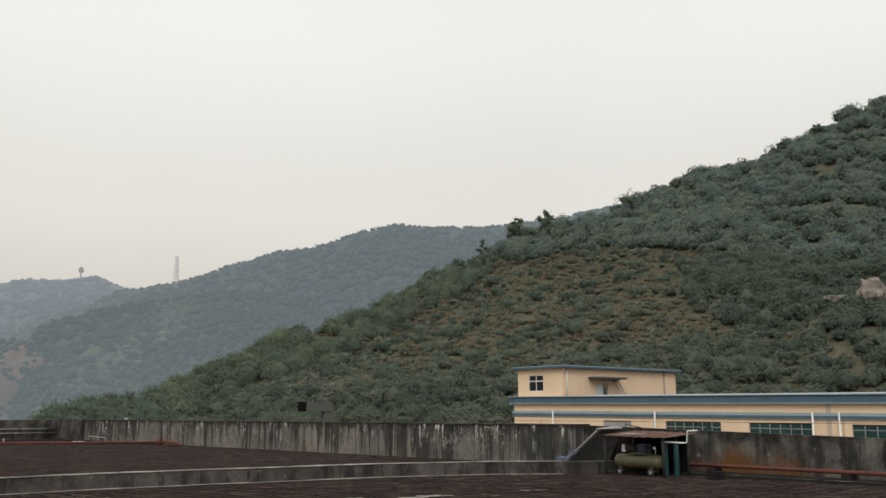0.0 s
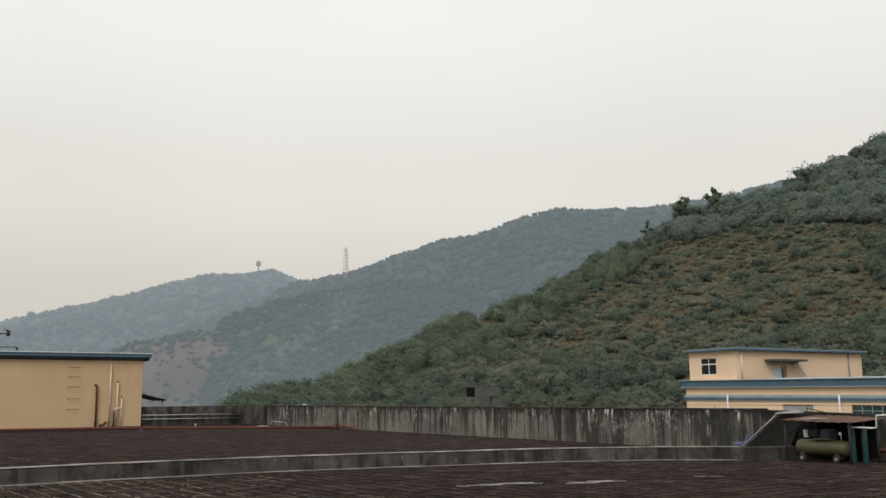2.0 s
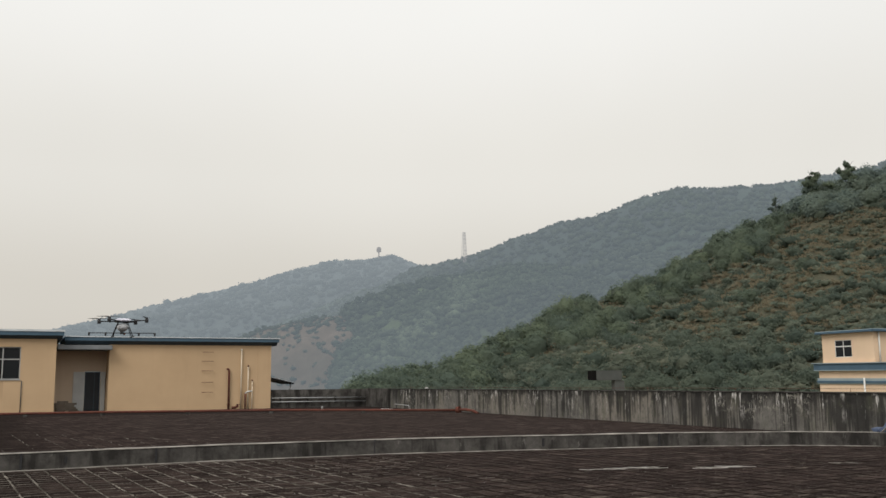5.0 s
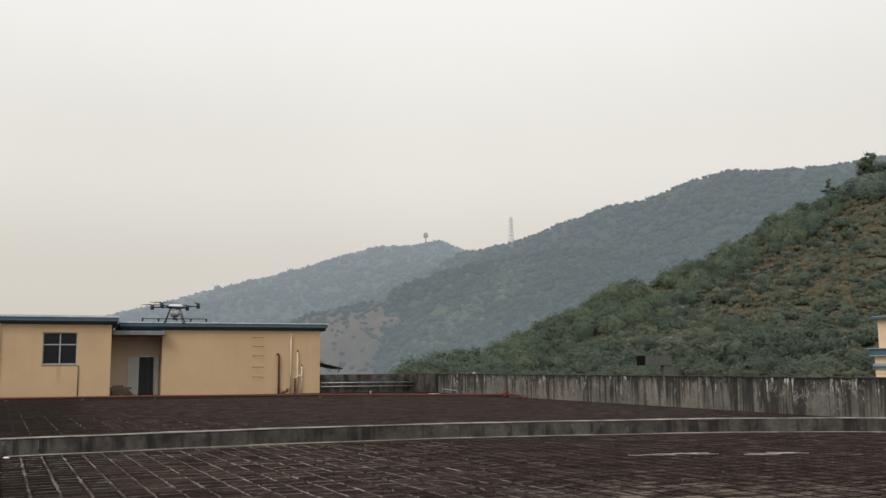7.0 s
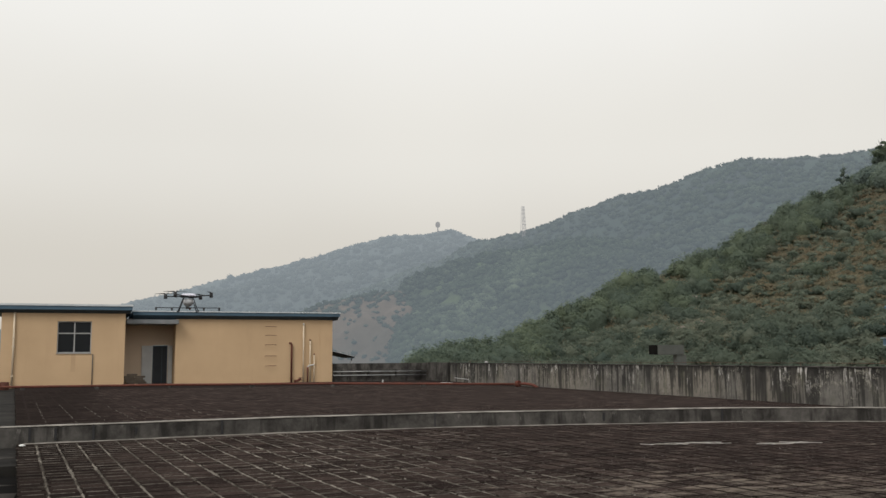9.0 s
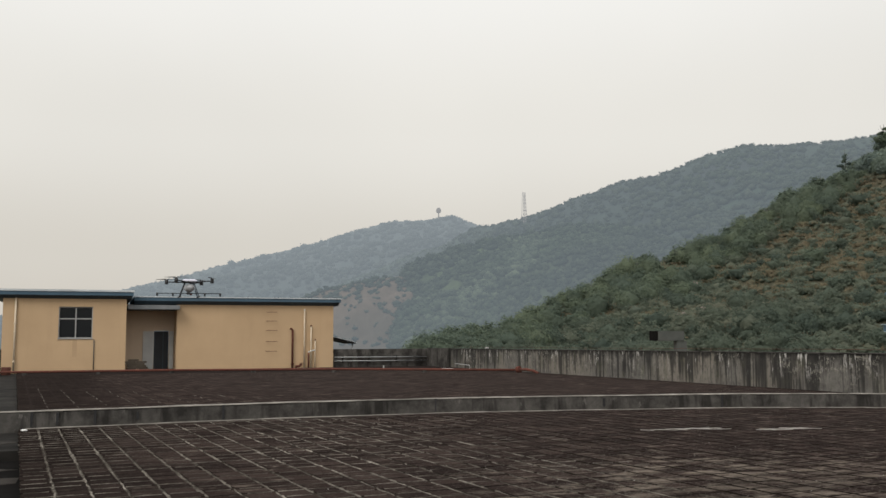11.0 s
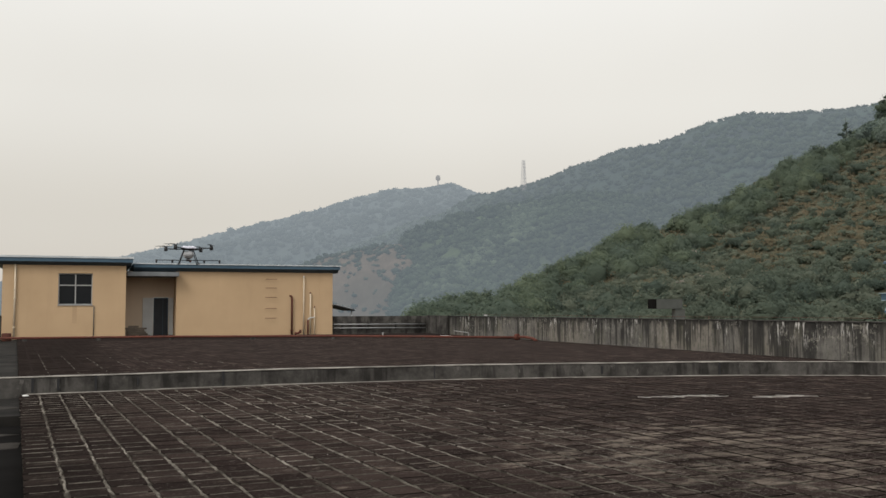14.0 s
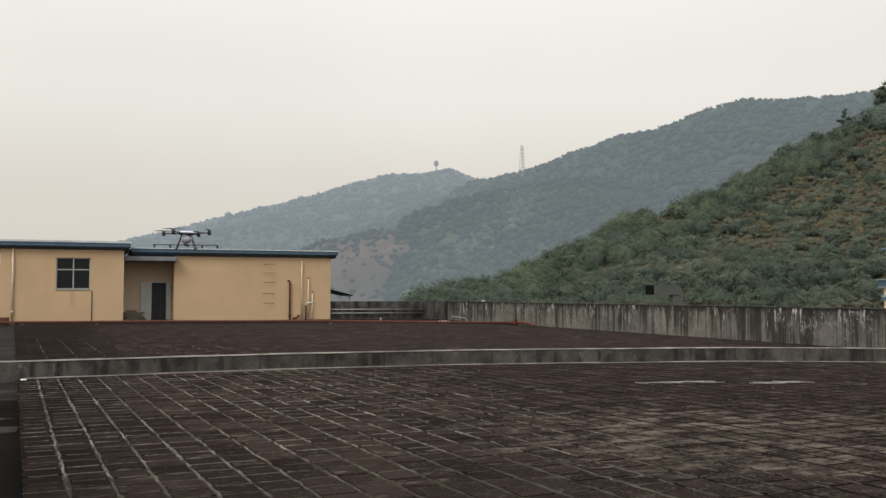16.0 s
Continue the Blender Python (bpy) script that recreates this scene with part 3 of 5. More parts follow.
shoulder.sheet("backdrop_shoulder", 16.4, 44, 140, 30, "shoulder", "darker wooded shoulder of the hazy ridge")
quarry = Hill([(3, -1.5), (7, 1.0), (10.9, 2.5), (12.9, 3.4), (15.7, 4.05), (17.8, 4.5), (18.6, 4.2), (20, 2)], ([3, 20], [560, 520]), ([3, 20], [690, 640]), 0.9, 16.0, 45.0, 0.2)
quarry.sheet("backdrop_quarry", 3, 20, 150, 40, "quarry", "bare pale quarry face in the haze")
far_hill = Hill([(-20, -1), (-6, 1.2), (0, 2.7), (2.3, 3.4), (4.2, 3.95), (6.8, 4.85), (8.5, 5.25), (10.8, 5.9), (12.9, 6.35), (14.6, 7.0), (17, 7.65), (19.9, 7.75), (21.1, 7.85), (22.5, 7.2), (24.5, 6.6), (30, 5), (40, 4)],
                ([-20, 40], [1000, 1000]), ([-20, 40], [1700, 1700]), 1.1, 34.0, 260.0, 0.03)
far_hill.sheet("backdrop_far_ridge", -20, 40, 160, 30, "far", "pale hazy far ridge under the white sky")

rng = random.Random(11)


def slant(hill, p, azimuth):
    """Elevation of a point as seen from the roof, and how far it lies below the skyline, in degrees."""
    e = math.degrees(math.atan2(p.z - EYE, math.hypot(p.x, p.y)))
    return e, float(np.interp(azimuth, hill.az, hill.el)) - e


def sow(hill, count, a0, a1, s0, s1, size, where=None, crest=0):
    """Random places on a slope, kept with the chance that where(azimuth, elevation, depth below the skyline) gives."""
    spots = []
    while len(spots) < count:
        a, s = rng.uniform(a0, a1), rng.uniform(s0, s1) ** 0.9
        p = hill.at(a, s)
        if where and rng.random() > where(a, *slant(hill, p, a)):
            continue
        patch = noise.noise(Vector((p.x / 13, p.y / 13, 3.1 + p.z / 9)))
        if where not in (is_upper_wood, is_thicket) and patch < -0.25 and rng.random() < 0.6:
            continue
        spots.append((p, rng.uniform(*size) * rng.choice((0.7, 1, 1, 1.25))))
    for _ in range(crest):
        p = hill.at(rng.uniform(a0, a1), rng.uniform(0.97, 1.01))
        r = rng.uniform(size[0] * 0.8, size[1] * 0.85)
        spots.append((p - Vector((0, 0, r * 0.78)), r))
    return spots


def is_upper_wood(a, e, below):
    return 1.0 if e > float(np.interp(a, [40, 44, 46, 50, 57, 60, 64, 70], [9.6, 9.4, 9.0, 9.7, 9.5, 8.8, 8.2, 7.6])) else 0.0


def is_thicket(a, e, below):
    """A dark hollow in the steeper slope, and the foot of the hill."""
    if is_upper_wood(a, e, below) > 0.9:
        return 0.0
    hollow = math.hypot((a - 61) / 4.2, (e - 7.0) / 2.4) < 1 or a > 64
    foot = e < np.interp(a, [20, 40, 54, 60, 70], [0.2, 1.6, 3.4, 4.6, 4.2])
    return 1.0 if hollow else 0.75 if foot else 0.03


def is_wooded(a, e, below):
    return max(is_upper_wood(a, e, below), is_thicket(a, e, below)) > 0.9


def is_edge(a, e, below):
    """The belt of trees under the skyline of the lower ridge."""
    return 1.0 if below < np.interp(a, [18, 24, 32, 43, 46], [1.2, 1.9, 2.3, 1.6, 0.8]) else 0.05


def is_scrub(a, e, below):
    return 0.12 if is_wooded(a, e, below) else 0.30 if is_edge(a, e, below) > 0.9 and a < 46 else 0.40 if e > 3.5 else 1.0


def is_open(a, e, below):
    return 0.0 if is_wooded(a, e, below) else 1.0 if e > 1.5 else 0.4


def in_valley(a, e, below):
    line = float(np.interp(e, [0.5, 2.0, 3.4, 4.6, 5.6], [19.0, 21.2, 23.2, 25.0, 25.8]))
    return max(0.02, 1 - abs(a - line) / 1.5)


# haze over these near slopes is mixed into the leaf colours
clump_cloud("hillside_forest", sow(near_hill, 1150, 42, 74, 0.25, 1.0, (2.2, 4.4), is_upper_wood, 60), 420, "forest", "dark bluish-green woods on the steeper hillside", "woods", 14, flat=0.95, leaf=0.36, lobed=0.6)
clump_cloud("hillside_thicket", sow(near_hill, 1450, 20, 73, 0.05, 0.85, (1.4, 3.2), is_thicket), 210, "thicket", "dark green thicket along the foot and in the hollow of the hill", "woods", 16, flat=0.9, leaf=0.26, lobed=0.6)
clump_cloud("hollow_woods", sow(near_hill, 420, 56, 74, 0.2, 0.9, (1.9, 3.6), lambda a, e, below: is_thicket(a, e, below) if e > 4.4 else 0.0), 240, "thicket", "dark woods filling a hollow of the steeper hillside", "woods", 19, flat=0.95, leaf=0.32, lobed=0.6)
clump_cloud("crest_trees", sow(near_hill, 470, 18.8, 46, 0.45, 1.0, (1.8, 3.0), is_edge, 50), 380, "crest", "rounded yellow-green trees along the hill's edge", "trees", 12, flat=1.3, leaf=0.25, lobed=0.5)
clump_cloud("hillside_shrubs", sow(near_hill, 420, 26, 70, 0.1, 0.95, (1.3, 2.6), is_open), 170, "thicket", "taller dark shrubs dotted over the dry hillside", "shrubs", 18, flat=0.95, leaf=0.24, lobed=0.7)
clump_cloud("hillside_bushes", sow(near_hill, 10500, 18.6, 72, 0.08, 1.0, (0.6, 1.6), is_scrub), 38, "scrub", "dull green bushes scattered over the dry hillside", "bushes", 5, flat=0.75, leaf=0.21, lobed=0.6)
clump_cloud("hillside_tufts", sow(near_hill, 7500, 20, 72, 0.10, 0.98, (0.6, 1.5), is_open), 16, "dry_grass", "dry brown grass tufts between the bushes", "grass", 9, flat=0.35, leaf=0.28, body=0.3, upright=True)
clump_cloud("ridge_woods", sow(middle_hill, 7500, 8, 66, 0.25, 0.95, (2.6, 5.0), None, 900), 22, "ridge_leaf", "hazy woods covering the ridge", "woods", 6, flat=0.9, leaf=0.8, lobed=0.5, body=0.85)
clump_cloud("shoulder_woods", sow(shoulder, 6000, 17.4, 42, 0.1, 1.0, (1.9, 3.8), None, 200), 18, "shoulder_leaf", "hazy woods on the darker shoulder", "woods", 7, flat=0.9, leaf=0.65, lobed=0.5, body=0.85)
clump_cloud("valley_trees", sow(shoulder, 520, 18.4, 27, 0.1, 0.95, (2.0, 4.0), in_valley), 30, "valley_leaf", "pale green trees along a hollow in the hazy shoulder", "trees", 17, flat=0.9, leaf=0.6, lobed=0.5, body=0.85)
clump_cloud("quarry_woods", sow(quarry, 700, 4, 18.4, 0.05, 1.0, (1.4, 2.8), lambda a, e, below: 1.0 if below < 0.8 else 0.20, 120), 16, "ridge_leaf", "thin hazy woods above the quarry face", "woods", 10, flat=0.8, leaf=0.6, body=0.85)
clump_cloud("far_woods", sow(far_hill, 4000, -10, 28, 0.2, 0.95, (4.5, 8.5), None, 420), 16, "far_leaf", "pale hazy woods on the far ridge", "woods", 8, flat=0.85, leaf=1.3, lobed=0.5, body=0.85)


def hill_tree(azimuth, s, height, spread, pointed, seed):
    """A tree on the hill's edge: tapered trunk, a few limbs and a crown of leaf sprays."""
    p = near_hill.at(azimuth, s)
    r = random.Random(seed)
    tree = thing("hill_tree", p, "tall dark conical tree on the hill's edge" if pointed else "broad leafy tree on the hill's edge", "tree", "trees on the hill's edge")
    lean = Vector((r.uniform(-0.3, 0.3), r.uniform(-0.3, 0.3), 0))
    trunk = part("trunk", tube([p - Vector((0, 0, 0.6)), p + lean * 0.5 + Vector((0, 0, height * 0.45)), p + lean + Vector((0, 0, height * 0.92))], 0.20, 8, None, 0.04), "hut", tree)
    for k in range(5):
        a, z = r.uniform(0, 6.3), height * r.uniform(0.35, 0.7)
        q = p + lean * z / height + Vector((0, 0, z))
        part("limb", tube([q, q + Vector((math.cos(a), math.sin(a), 0.7)) * spread * 0.5], 0.07, 5, None, 0.02), "hut", trunk)
    spots = []
    for k in range(14):
        z = 0.22 + 0.70 * k / 13
        girth = (1.08 - z) * 0.75 if pointed else math.sin(math.pi * (0.12 + 0.8 * z)) * r.uniform(0.42, 0.55)
        a, f = r.uniform(0, 6.3), girth * spread * r.uniform(0.35, 1.0)
        spots.append((p + lean + Vector((math.cos(a) * f, math.sin(a) * f, height * z - 1.8)), spread * girth * r.uniform(0.38, 0.66)))
    crown = tagged(new("crown", crowns("crown", spots, 130, "forest" if pointed else "crest", seed, flat=0.95, leaf=0.26, lobed=0.6)))
    crown.parent = tree
    crown.matrix_parent_inverse = Matrix.Translation(-p)


for k, (a, s, h, w, pointed) in enumerate(((44.35, 0.97, 10.0, 4.4, True), (46.4, 0.96, 10.0, 7.0, False), (48.2, 0.96, 10.5, 7.4, False), (47.4, 0.93, 7.0, 6.0, False), (43.0, 0.97, 5.0, 3.8, False), (41.0, 0.96, 5.2, 3.8, False),
                                           (38.1, 0.95, 5.0, 3.6, False), (36.2, 0.96, 4.6, 2.6, True), (34.6, 0.95, 4.4, 3.2, False), (32.4, 0.95, 4.2, 3.2, False), (29.6, 0.94, 4.2, 3.4, False), (20.9, 0.9, 3.4, 2.6, False),
                                           (22.6, 0.92, 3.0, 2.4, False), (53.6, 0.97, 6.0, 5.0, False), (57.0, 0.97, 6.5, 5.6, False), (58.2, 0.97, 6.8, 5.4, False), (62.5, 0.97, 6.6, 5.6, False), (64.6, 0.97, 7.0, 5.6, False))):
    hill_tree(a, s, h, w, pointed, 40 + k)

# ---- the roof on which the camera stands ----
TURN = radians(4.15)                        # the tiling lies slightly askew to the parapet
PITCH, JOINT, GAP, EDGE = 0.314, 0.038, 0.030, 0.076


def laid(u, v):
    """Tile coordinates to the roof: u across, v away."""
    return u * math.cos(TURN) - v * math.sin(TURN), u * math.sin(TURN) + v * math.cos(TURN)


def slab(name, outline, z0, z1, material, label, category):
    bm = bmesh.new()
    lo, hi = [[bm.verts.new((x, y, z)) for x, y in outline] for z in (z0, z1)]
    bm.faces.new(lo[::-1])
    bm.faces.new(hi)
    for k in range(len(outline)):
        bm.faces.new((lo[k], lo[(k + 1) % len(outline)], hi[(k + 1) % len(outline)], hi[k]))
    return structure(name, bm, material, label, category)


def edge_x(y):
    return (EDGE + 0.03 - y * math.sin(TURN)) / math.cos(TURN)


slab("roof_slab", [(edge_x(-14), -14), (19.25, -14), (19.25, 60), (edge_x(60), 60)], -0.75, 0.0020, "mortar", "dark mortar bed of the tiled factory roof", "roof")
slab("roof_gutter", [(edge_x(-14) - 1.1, -14), (edge_x(-14), -14), (edge_x(14.3), 14.3), (edge_x(14.3) - 1.1, 14.3)], -0.75, -0.20, "gutter", "wet black gutter beside the tiles", "floor")
slab("roof_walkway", [(-14, -14), (edge_x(-14) - 1.1, -14), (edge_x(14.3) - 1.1, 14.3), (-14, 14.3)], -0.75, -0.03, "slab", "damp dark concrete walkway", "floor")
slab("roof_channel", [(-14, 14.3), (edge_x(14.3), 14.3), (edge_x(60), 60), (-14, 60)], -0.75, -0.06, "slab", "damp concrete strip beside the tiles", "floor")
structure("building_wall", box(-13.8, 19.05, -13.8, 59.8, GROUND, -0.75), "cream", "plain painted factory wall below the roof", "wall")


def kerb_y(x):
    return float(np.interp(x, [-14, -1.4, 3, 6.5, 9.2, 12.9, 15.1, 16.5, 17.2, 18], [16.9, 17.15, 17.6, 17.6, 17.15, 16.3, 15.3, 14.1, 13.8, 13.6]))


def kerb_strip(name, y_off, width, z0, z1, material, label, x0=-14, x1=16.98, step=0.62, lip=0.0):
    bm = bmesh.new()
    prev = None
    x = x0
    k = 0
    while x <= x1 + 1e-6:
        y = kerb_y(x) + y_off
        wob = 0.012 * noise.noise(Vector((x * 1.3, 0.2, y_off * 7)))
        wz = 0.010 * noise.noise(Vector((x * 0.9, 4.2, 1.0)))
        ring = [bm.verts.new(c) for c in ((x, y + wob, z0), (x, y + wob, z1 - lip + wz), (x, y + wob + lip, z1 + wz), (x, y + width - lip, z1 + wz), (x, y + width, z1 - lip + wz), (x, y + width, z0))]
        if prev:
            for i in range(5):
                bm.faces.new((prev[i], ring[i], ring[i + 1], prev[i + 1]))
        else:
            bm.faces.new(ring)
        prev = ring
        x += step
    bm.faces.new(prev[::-1])
    bmesh.ops.recalc_face_normals(bm, faces=bm.faces[:])
    return structure(name, bm, material, label, "kerb")


kerb_strip("kerb", 0, 0.24, -0.12, 0.275, "kerb", "low stained concrete kerb across the roof", x1=17.6, step=0.632, lip=0.02)
kerb_strip("kerb_coping", -0.008, 0.25, 0.277, 0.289, "edge_lime", "thin pale mortar edge along the kerb top", x1=16.4, lip=0.005)
kerb_strip("kerb_fillet", -0.11, 0.108, -0.05, 0.012, "edge_lime", "pale mortar fillet at the foot of the kerb", x0=-1.05, x1=16.6, lip=0.010)

for x, top in ((-0.95, 0.26), (-0.55, 0.24), (0.05, 0.27), (0.75, 0.20), (2.25, 0.27), (6.42, 0.27), (9.9, 0.22), (12.4, 0.27)):
    y = kerb_y(x)
    structure("kerb_joint", box(x - 0.022, x + 0.016, y - 0.020, y + 0.02, 0.02 + 0.27 - top, top + 0.012), "dark", "dark cracked joint in the kerb face", "joint")

# parapet: the long wall, and its nearer stretch whose top dips a little
structure("parapet_east", box(19.0, 19.25, 15.8, 53.4, -0.05, 1.03), "parapet", "tall grey concrete parapet streaked with black algae", "parapet")
bm = box(19.0, 19.25, -14.0, 15.8, -0.05, 1.03)
for v in bm.verts:
    if v.co.y < 0:
        v.co.x -= 1.0
        if v.co.z > 0.5:
            v.co.z -= 0.72
structure("parapet_near", bm, "parapet_dark", "grey concrete parapet stained black and rusty", "parapet")
structure("parapet_coping", box(18.975, 19.275, 15.8, 53.4, 1.03, 1.065, 0.008), "kerb", "thin weathered coping on the parapet", "coping")
structure("parapet_north", box(13.0, 18.998, 53.2, 53.4, -0.05, 1.045), "kerb", "dark stained concrete parapet beside the roof room", "parapet")
# added thin panel that carries the parapet's dark staining, no pier
structure("parapet_pier", box(18.86, 18.997, 49.6, 53.19, -0.05, 1.072), "kerb", "thin panel added for the dark staining at the parapet's end", "parapet")
structure("parapet_west", box(-14.2, -13.95, -14, 60, -0.05, 1.05), "parapet", "grey stained concrete parapet", "parapet")
structure("parapet_south", box(-13.95, 18.0, -14.2, -13.95, -0.05, 1.05), "parapet", "grey stained concrete parapet", "parapet")
bm = box(17.9, 18.95, 2, 12.4, -0.045, 0.05, 0.01)
edge_bits = random.Random(8)
y_ = 6.2
while y_ < 12.0:
    long = edge_bits.uniform(0.15, 0.6)
    structure("plinth_edge", box(17.893, 17.909, y_, y_ + long, 0.046, 0.056), "ridge", "broken pale mortar line along the ledge", "mortar")
    y_ += long + edge_bits.uniform(0.1, 0.7)
structure("parapet_plinth", bm, "slab", "dark damp ledge at the foot of the parapet", "ledge")

cup = thing("roof_vent", (19.12, 44.6, 1.06), "small pale round vent on the parapet", "vent")
part("body", lathe([(0.09, 0.0), (0.10, 0.02), (0.10, 0.06), (0.06, 0.09)], (19.12, 44.6, 1.06), 12), "grey_paint", cup)
stone = thing("loose_stone", (-1.03, 16.55, 0), "small white stone at the corner of the tiles", "stone")
bm = bmesh.new()
bmesh.ops.create_icosphere(bm, subdivisions=2, radius=0.035)
for v in bm.verts:
    k = 1 + 0.4 * noise.noise(v.co * 17)
    v.co = Vector((-1.03 + v.co.x * k * 1.5, 16.55 + v.co.y * k, 0.03 + v.co.z * k * 0.5))
part("body", bm, "white", stone)

# thin wire rail above the long parapet
rail = thing("wire_rail", (19.12, 12, 1.06), "thin rusty wire rail above the parapet", "rail")
part("wire", tube([(19.12, 7, 1.12), (19.12, 20, 1.15), (19.12, 34, 1.14), (19.12, 50, 1.16)], 0.005, 6), "rust", rail)
for y in (9, 13.2, 17.4, 21.6, 25.8, 30, 34.2, 38.4, 42.6, 46.8):
    part("post", tube([(19.12, y, 0.85), (19.12, y, 1.15)], 0.007, 6), "rust", rail)


# ---- the tan roof room and its neighbour ----
def wall_with_holes(x0, x1, y0, y1, z0, z1, holes):
    """A wall along x with rectangular openings (x0, x1, z0, z1) cut through."""
    bm = bmesh.new()
    xs = sorted({x0, x1, *[h[0] for h in holes], *[h[1] for h in holes]})
    zs = sorted({z0, z1, *[h[2] for h in holes], *[h[3] for h in holes]})
    for a, b in zip(xs, xs[1:]):
        for c, d in zip(zs, zs[1:]):
            if not any(h[0] <= a and b <= h[1] and h[2] <= c and d <= h[3] for h in holes):
                box(a, b, y0, y1, c, d, bm=bm)
    bmesh.ops.remove_doubles(bm, verts=bm.verts[:], dist=1e-5)
    seen = {}
    for f in bm.faces[:]:
        key = tuple(round(v, 4) for v in f.calc_center_median())
        if key in seen:
            seen[key].append(f)
        else:
            seen[key] = [f]
    bmesh.ops.delete(bm, geom=[f for fs in seen.values() if len(fs) > 1 for f in fs], context="FACES_ONLY")
    return bm


def window(name, x0, x1, y, z0, z1, columns, split, parent, glass="glass", frame_material="white", bar=0.05):
    """A framed window in a wall along x, facing -y, with a bar across at split (share of its height)."""
    win = part(name, box(x0, x0 + bar, y, y + 0.06, z0, z1), frame_material, parent, "white-framed window with dark panes")
    part("frame", box(x1 - bar, x1, y, y + 0.06, z0, z1), frame_material, win)
    part("frame", box(x0 + bar, x1 - bar, y, y + 0.06, z1 - bar, z1), frame_material, win)
    part("frame", box(x0 + bar, x1 - bar, y, y + 0.06, z0, z0 + bar), frame_material, win)
    zm = z0 + (z1 - z0) * split
    part("crossbar", box(x0 + bar, x1 - bar, y + 0.002, y + 0.058, zm - bar * 0.6, zm + bar * 0.6), frame_material, win)
    for c in range(1, columns):
        xc = x0 + (x1 - x0) * c / columns
        part("mullion", box(xc - bar * 0.6, xc + bar * 0.6, y - 0.002, y + 0.061, z0 + bar, z1 - bar), frame_material, win)
    for c in range(columns):
        for a, b in ((z0, zm), (zm, z1)):
            part("pane", box(x0 + (x1 - x0) * c / columns + bar * 0.4, x0 + (x1 - x0) * (c + 1) / columns - bar * 0.4, y + 0.028, y + 0.034, a + bar * 0.4, b - bar * 0.4), glass, win)
    part("window_sill", box(x0 - 0.03, x1 + 0.03, y - 0.12, y + 0.02, z0 - 0.04, z0), frame_material, win)
    return win


ROOM_Y, WING_Y = 53.0, 52.0
room = thing("roof_room", (7, 55, 0), "tan rendered roof room with a blue fascia and a dark doorway", "building")
part("wall", wall_with_holes(4.2, 13.0, ROOM_Y, ROOM_Y + 0.24, -0.05, 3.62, []), "tan", room)
part("side_wall", box(12.76, 12.997, ROOM_Y + 0.24, 59.5, -0.05, 3.62), "tan", room)
part("side_wall", box(4.2, 4.44, ROOM_Y + 0.24, 54.6, -0.05, 3.62), "tan", room)
part("porch_wall", wall_with_holes(1.55, 4.2, 54.6, 54.84, -0.05, 3.62, [(3.1, 3.92, -0.05, 2.14)]), "porch", room)
part("corner_strip", box(12.22, 12.28, ROOM_Y - 0.012, ROOM_Y, 0.0, 3.58), "tan", room)
part("roof", box(1.93, 13.38, ROOM_Y - 0.32, 59.8, 3.74, 3.93, 0.01), "blue", room, "blue painted roof fascia")
part("soffit", prism([(ROOM_Y - 0.30, 3.738), (ROOM_Y - 0.03, 3.56), (59.7, 3.56), (59.7, 3.738)], 1.95, 13.30, "X"), "blue_dark", room, "dark blue underside of the fascia")
part("roof_edge", box(1.93, 13.41, ROOM_Y - 0.36, 59.82, 3.93, 3.98), "sheet", room, "pale metal roof edge")
part("canopy", box(1.60, 4.30, 52.35, 54.6, 3.26, 3.50, 0.02), "canopy", room, "grey concrete canopy over the porch")
part("door", box(3.12, 3.90, 54.70, 54.74, -0.04, 2.12, 0.004), "door", room, "dark blue closed door")
part("door_frame", box(3.60, 3.63, 54.685, 54.70, 0.0, 2.1), "blue_dark", room)
part("threshold", box(2.55, 4.2, 54.3, 54.6, -0.05, 0.02), "slab", room)
part("white_panel", box(2.52, 3.08, 54.50, 54.59, 0.0, 2.12, 0.01), "panel", room, "pale door panel folded against the porch wall")
part("white_panel", box(3.94, 4.16, 54.50, 54.59, 0.0, 2.12, 0.01), "panel", room, "pale door panel")

wing = thing("roof_wing", (-3, 55, 0), "tan rendered wing with a four-pane window and a blue fascia", "building")
part("wall", wall_with_holes(-4.42, 1.54, WING_Y, WING_Y + 0.24, -0.05, 3.83, [(-1.78, -0.12, 1.72, 3.36)]), "tan", wing)
part("side_wall", box(1.30, 1.537, WING_Y + 0.24, 59.5, -0.05, 3.83), "tan", wing)
part("side_wall", box(-4.417, -4.18, WING_Y + 0.24, 59.5, -0.05, 3.83), "tan", wing)
part("roof", box(-5.0, 1.86, WING_Y - 0.34, 59.8, 3.94, 4.14, 0.01), "blue", wing, "blue painted roof fascia")
part("soffit", prism([(WING_Y - 0.32, 3.938), (WING_Y - 0.03, 3.78), (59.7, 3.78), (59.7, 3.938)], -4.9, 1.80, "X"), "blue_dark", wing, "dark blue underside of the fascia")
part("roof_edge", box(-5.03, 1.90, WING_Y - 0.38, 59.82, 4.14, 4.24), "sheet", wing, "pale metal roof edge")
# near-black sheet stands in for the unlit room
part("room_back", box(-3, 1.2, 55.5, 55.6, 0, 3.8), "dark", wing)
window("window", -1.78, -0.12, WING_Y + 0.08, 1.72, 3.36, 2, 0.62, wing, "glass", "frame_grey")
part("downpipe", tube([(-3.82, WING_Y - 0.07, 0.0), (-3.82, WING_Y - 0.07, 3.8)], 0.05), "cream_pipe", wing, "aged cream plastic downpipe")
